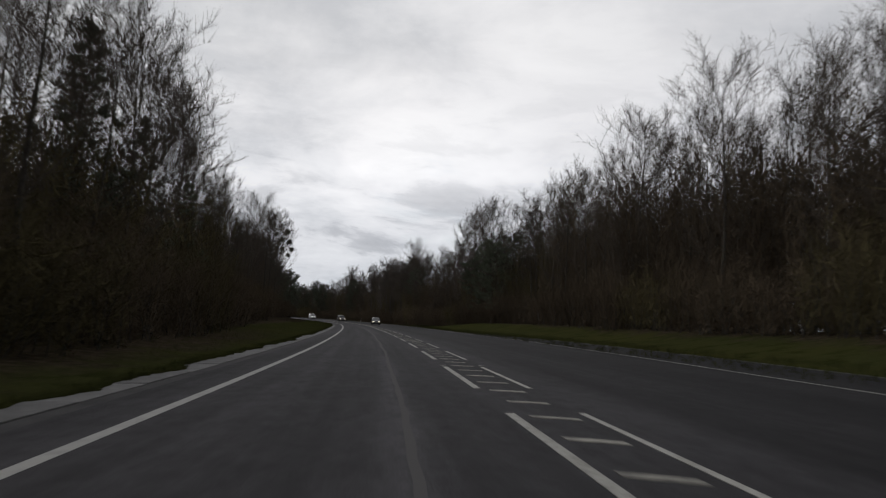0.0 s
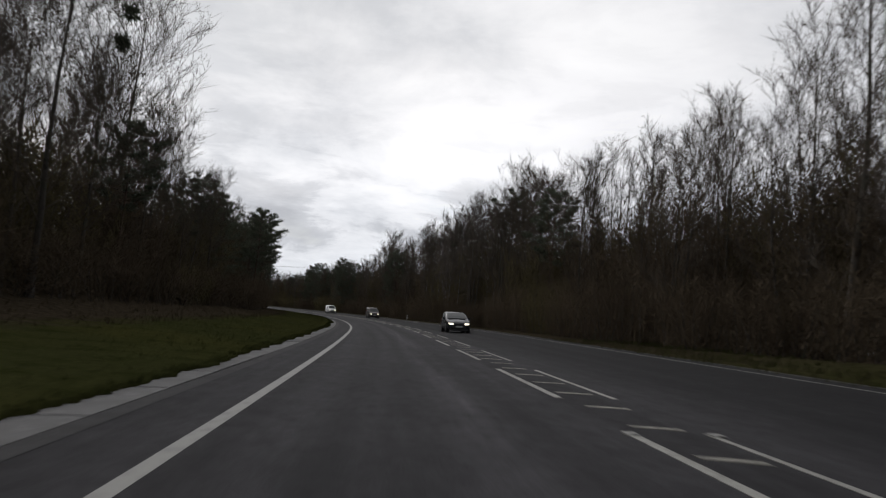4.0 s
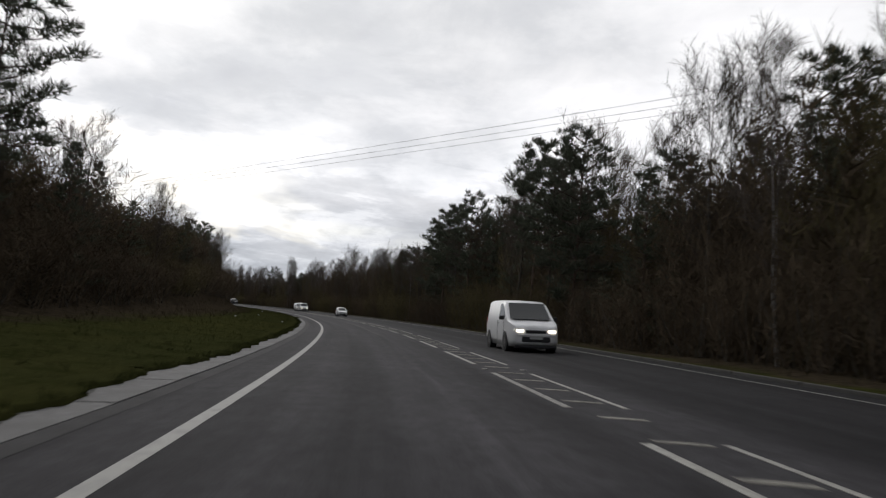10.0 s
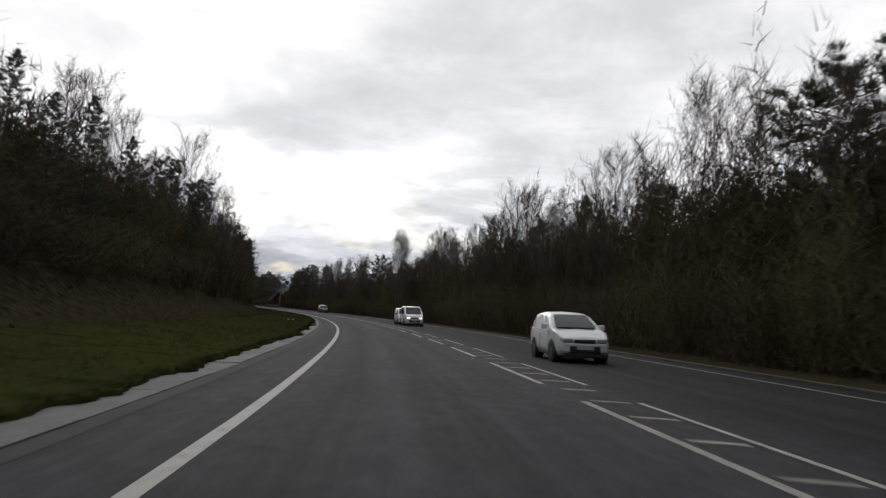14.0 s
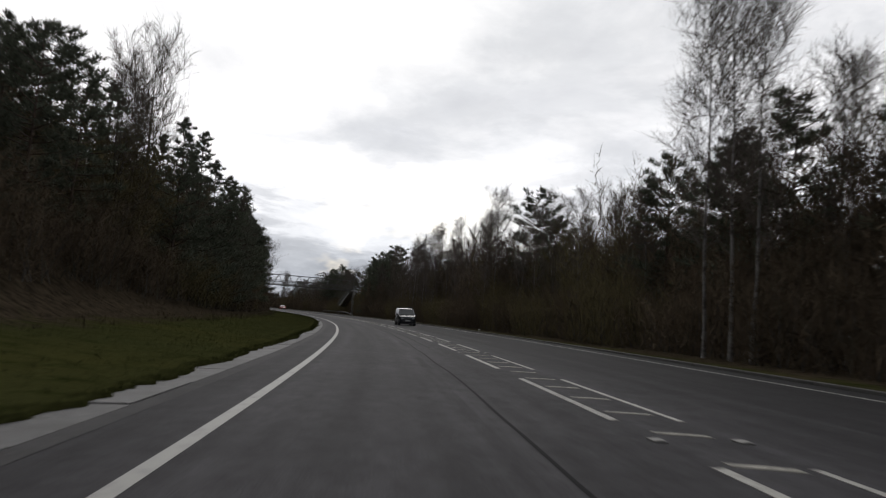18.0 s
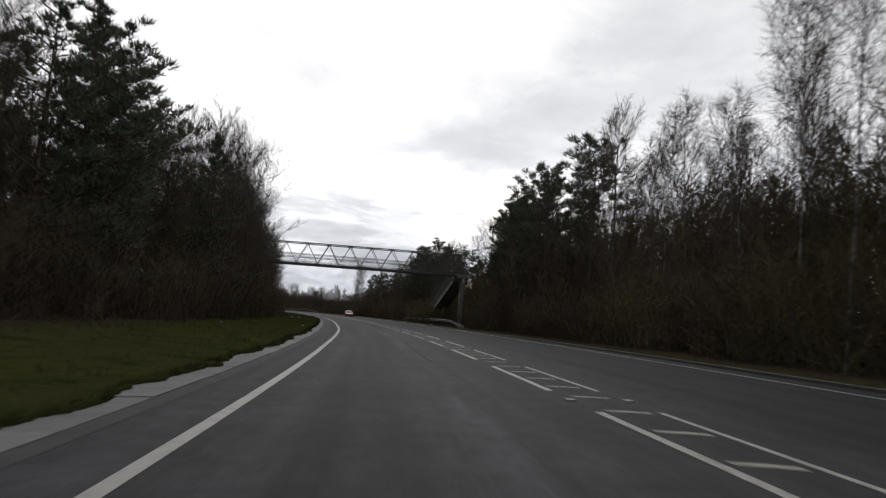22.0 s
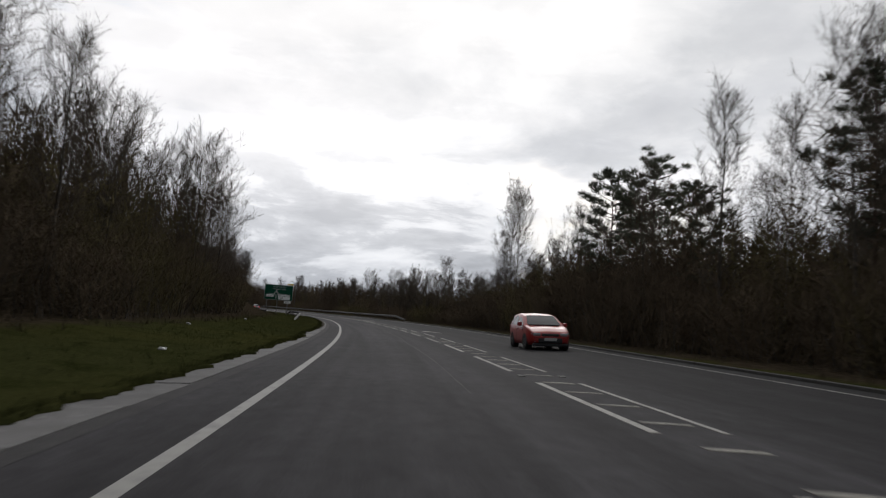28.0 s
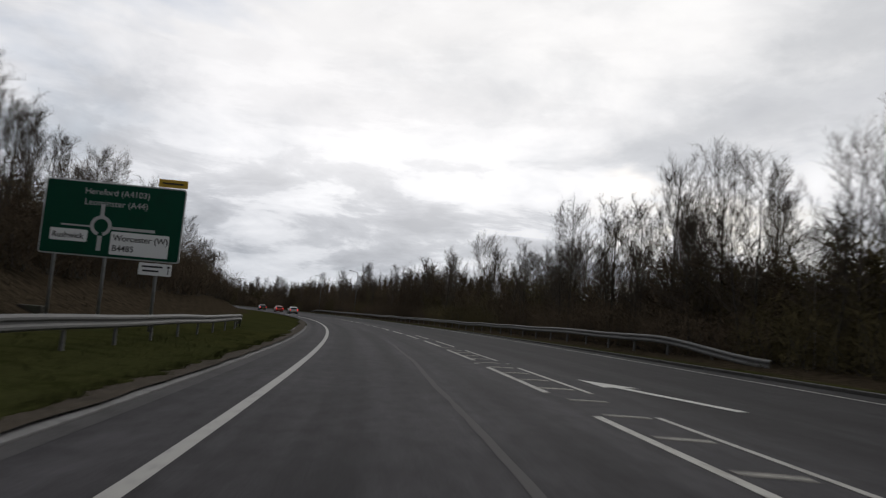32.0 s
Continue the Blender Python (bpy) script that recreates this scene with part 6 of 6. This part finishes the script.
def cable(name, a, b, sag, r=0.022):
    pts = [Vector(a).lerp(Vector(b), k / 24) - Vector((0, 0, sag * 4 * (k / 24) * (1 - k / 24))) for k in range(25)]
    gz_ = Grow()
    gz_.tube(pts, [r] * 25, 4)
    ob = link_mesh(name, gz_.v, gz_.f, M_BLACK)
    return tagged(ob, "thin dark overhead power line crossing the sky", "power line", "power lines")


def over(s, d, z):
    x, y = plan(s, d)
    return (x, y, z)


def utility_pole(x, y, tall, turn):
    top = tagged(new("utility_pole"), "weathered wooden power pole with a crossarm among the trees", "power pole", "power poles")
    top.matrix_basis = Matrix.Translation((x, y, 0)) @ Matrix.Rotation(turn, 4, "Z")
    bm = bmesh.new()
    bmesh.ops.create_cone(bm, cap_ends=True, segments=10, radius1=0.16, radius2=0.11, depth=tall + 1, matrix=Matrix.Translation((0, 0, (tall - 1) / 2)))
    part("pole", bm, M_PINEBARK, top, "", True)
    bm = bmesh.new()
    box(bm, 0, 0, tall - 0.25, 2.4, 0.12, 0.12, 0.01)
    part("crossarm", bm, M_PINEBARK, top)
    for x_ in (-1.1, 0.0, 1.1):
        bm = bmesh.new()
        rod(bm, (x_, 0, tall - 0.2), (x_, 0, tall + 0.12), 0.05, 8)
        part("insulator", bm, M_WHITE, top)


# a three-wire line that crosses the road slantwise on wooden poles
line_turn = math.atan2(-0.777, 1.0) + math.pi / 2
ends = [(-92.0, -0.777 * -92 + 300), (46.0, -0.777 * 46 + 300)]
for ex_, ey_ in ends:
    utility_pole(ex_, ey_, 12.9, line_turn)
for off in (-1.1, 0.0, 1.1):
    ox, oy = off * math.cos(line_turn), off * math.sin(line_turn)
    cable("power_line", (ends[0][0] + ox, ends[0][1] + oy, 13.0), (ends[1][0] + ox, ends[1][1] + oy, 13.0), 1.0, 0.010)
# wires that hang from the pylon's arms
px_, py_ = plan(823, 37)
pylon_turn = heading(823) + radians(20)
for sx, reach, z in ((-1, 4.2, 11.8), (1, 4.2, 11.8), (-1, 3.6, 17.2), (1, 3.6, 17.2)):
    tip = (px_ + sx * reach * math.cos(pylon_turn), py_ + sx * reach * math.sin(pylon_turn), z - 0.3)
    fx, fy = plan(560, 95 + sx * reach)
    cable("power_line", tip, (fx, fy, z + 1.0), 3.0, 0.014)


# ---- lamp posts near the junction, a marker post, litter ----
def street_lamp(s, d, tall):
    top = tagged(new("street_lamp"), "tall grey street lamp near the junction", "street lamp", "street lamps")
    top.matrix_basis = place(s, d)
    bm = bmesh.new()
    bmesh.ops.create_cone(bm, cap_ends=True, segments=10, radius1=0.10, radius2=0.055, depth=tall, matrix=Matrix.Translation((0, 0, tall / 2 - 0.2)))
    part("pole", bm, M_STEEL, top, "", True)
    sx = 1 if d < 0 else -1
    bm = bmesh.new()
    rod(bm, (0, 0, tall - 0.3), (sx * 1.4, 0, tall), 0.04, 6)
    part("arm", bm, M_STEEL, top)
    bm = bmesh.new()
    box(bm, sx * 1.7, 0, tall, 0.75, 0.26, 0.14, 0.05)
    part("lamp_head", bm, M_STEEL, top)


street_lamp(1000, 14.5, 10.0)
street_lamp(1040, 14.5, 10.0)
street_lamp(1075, -12, 9.0)


def marker_post(s, d):
    top = tagged(new("marker_post"), "white plastic verge marker post with a dark band", "marker post")
    top.matrix_basis = place(s, d)
    bm = bmesh.new()
    box(bm, 0, 0, 0.35, 0.12, 0.06, 0.9, 0.02)
    part("post", bm, M_LITTER, top)
    bm = bmesh.new()
    box(bm, 0, 0, 0.62, 0.124, 0.064, 0.14, 0.01)
    part("reflector_band", bm, M_BLACK, top)


marker_post(234, 11.3)

rng = random.Random(77)
for k in range(26):
    if k % 3:
        s, d = rng.uniform(300, 860), rng.uniform(-9, -4.6)
    else:
        s, d = rng.uniform(150, 800), rng.uniform(10.0, 11.8)
    bm = bmesh.new()
    bmesh.ops.create_icosphere(bm, subdivisions=1, radius=0.11)
    for v in bm.verts:
        v.co = Vector((v.co.x * rng.uniform(0.6, 1.6), v.co.y * rng.uniform(0.5, 1.3), v.co.z * rng.uniform(0.25, 0.7)))
    me = bpy.data.meshes.new("litter")
    bm.to_mesh(me)
    bm.free()
    me.materials.append(M_LITTER)
    ob = tagged(new("litter", me), "crumpled piece of white litter on the verge", "litter", "litter on the verge")
    ob.matrix_basis = place(s, d, 0.03, rng.uniform(0, 6))


# ---- grass blades on the verges, ragged over the edging; dry tussocks on the bank ----
def blades(name, count, s_range, d_fun, size, mat, label, seed):
    rng = random.Random(seed)
    g = Grow()
    for _ in range(count):
        s = rng.uniform(*s_range)
        d = d_fun(rng, s)
        x, y = plan(s, d)
        z = (FALL * d + 0.09) if d > STRIP_L else ground_z(s, d)
        p = Vector((x, y, z - 0.02))
        h = size * rng.uniform(0.5, 1.3)
        for _k in range(3):
            lean = Vector((rng.uniform(-1, 1), rng.uniform(-1, 1), 0)) * h * 0.6
            q = p + Vector((rng.uniform(-0.08, 0.08), rng.uniform(-0.08, 0.08), 0))
            g.sliver(q, q + lean + Vector((0, 0, h)), rvec(rng), size * 0.075)
    ob = link_mesh(name, g.v, g.f, mat)
    return tagged(ob, label, "grass", "", "stuff")


def turf_edge(s):
    """Where the turf ends on the edging slabs: ragged, wider here and there."""
    wave = 0.36 * noise.noise((s * 0.11, 0.0, 5.0)) + 0.34 * noise.noise((s * 0.45, 3.0, 5.0)) + 0.24 * noise.noise((s * 1.3, 2.0, 5.0)) + 0.16 * noise.noise((s * 4.5, 1.0, 5.0))
    return min(KERB_L - 0.08, STRIP_L + 0.26 + wave)


def edge_offset(rng, s):
    return turf_edge(s) - abs(rng.gauss(0, 0.12)) + 0.03


ribbon("turf_edge", [x * 0.16 for x in range(-200, 5500)], [-4.4, -4.0, lambda s: turf_edge(s) - 0.1, turf_edge, lambda s: turf_edge(s) + 0.015], lambda s, d: max(ground_z(s, min(d, STRIP_L - 0.01)), FALL * d + 0.06) + 0.035 - (0.09 if d >= turf_edge(s) + 0.01 else 0.0), M_GRASS, uv=True, tag=("ragged turf creeping over the concrete edging", "grass", "", "structure"))


# towards the roundabout brown dirt has washed over the back of the edging
ribbon("roadside_dirt", [775 + 0.6 * x for x in range(0, 250)], [lambda s: min(turf_edge(s) - 0.15, -3.7), lambda s: -3.25 + 0.07 * noise.noise((s * 0.6, 1.0, 9.0)) - 0.55 * (1 - smooth(775, 800, s)), lambda s: -3.21 + 0.07 * noise.noise((s * 0.6, 1.0, 9.0)) - 0.55 * (1 - smooth(775, 800, s))], lambda s, d: FALL * d + (0.075 if d < -3.6 else 0.068), M_DIRT, tag=("brown dirt washed over the back of the edging", "dirt", "", "structure"))
blades("edge_grass", 16000, (-10, 872), edge_offset, 0.12, M_BLADES, "short ragged grass creeping over the concrete edging", 3)
blades("verge_grass_blades", 26000, (-10, 872), lambda rng, s: -4.1 - 5.5 * rng.random() ** 1.5, 0.12, M_BLADES, "short green grass on the verge", 4)
blades("outer_grass", 6000, (-5, 150), lambda rng, s: 9.7 + 6.5 * rng.random(), 0.16, M_BLADES, "green grass on the outer verge", 5)
blades("dry_grass", 9000, (120, 872), lambda rng, s: -9.0 - 6.0 * rng.random(), 0.22, M_DRY, "dry brown tussocks along the wood's edge", 6)
blades("outer_dry_grass", 7000, (120, 872), lambda rng, s: 9.9 + 3.2 * rng.random(), 0.16, M_DRY, "dry brown grass and litter on the outer verge", 7)


# forms that were never planted are taken away again
for forms in FORMS.values():
    for ob in forms:
        if ob.name not in used_forms:
            for child in list(ob.children_recursive) + [ob]:
                bpy.data.objects.remove(child)
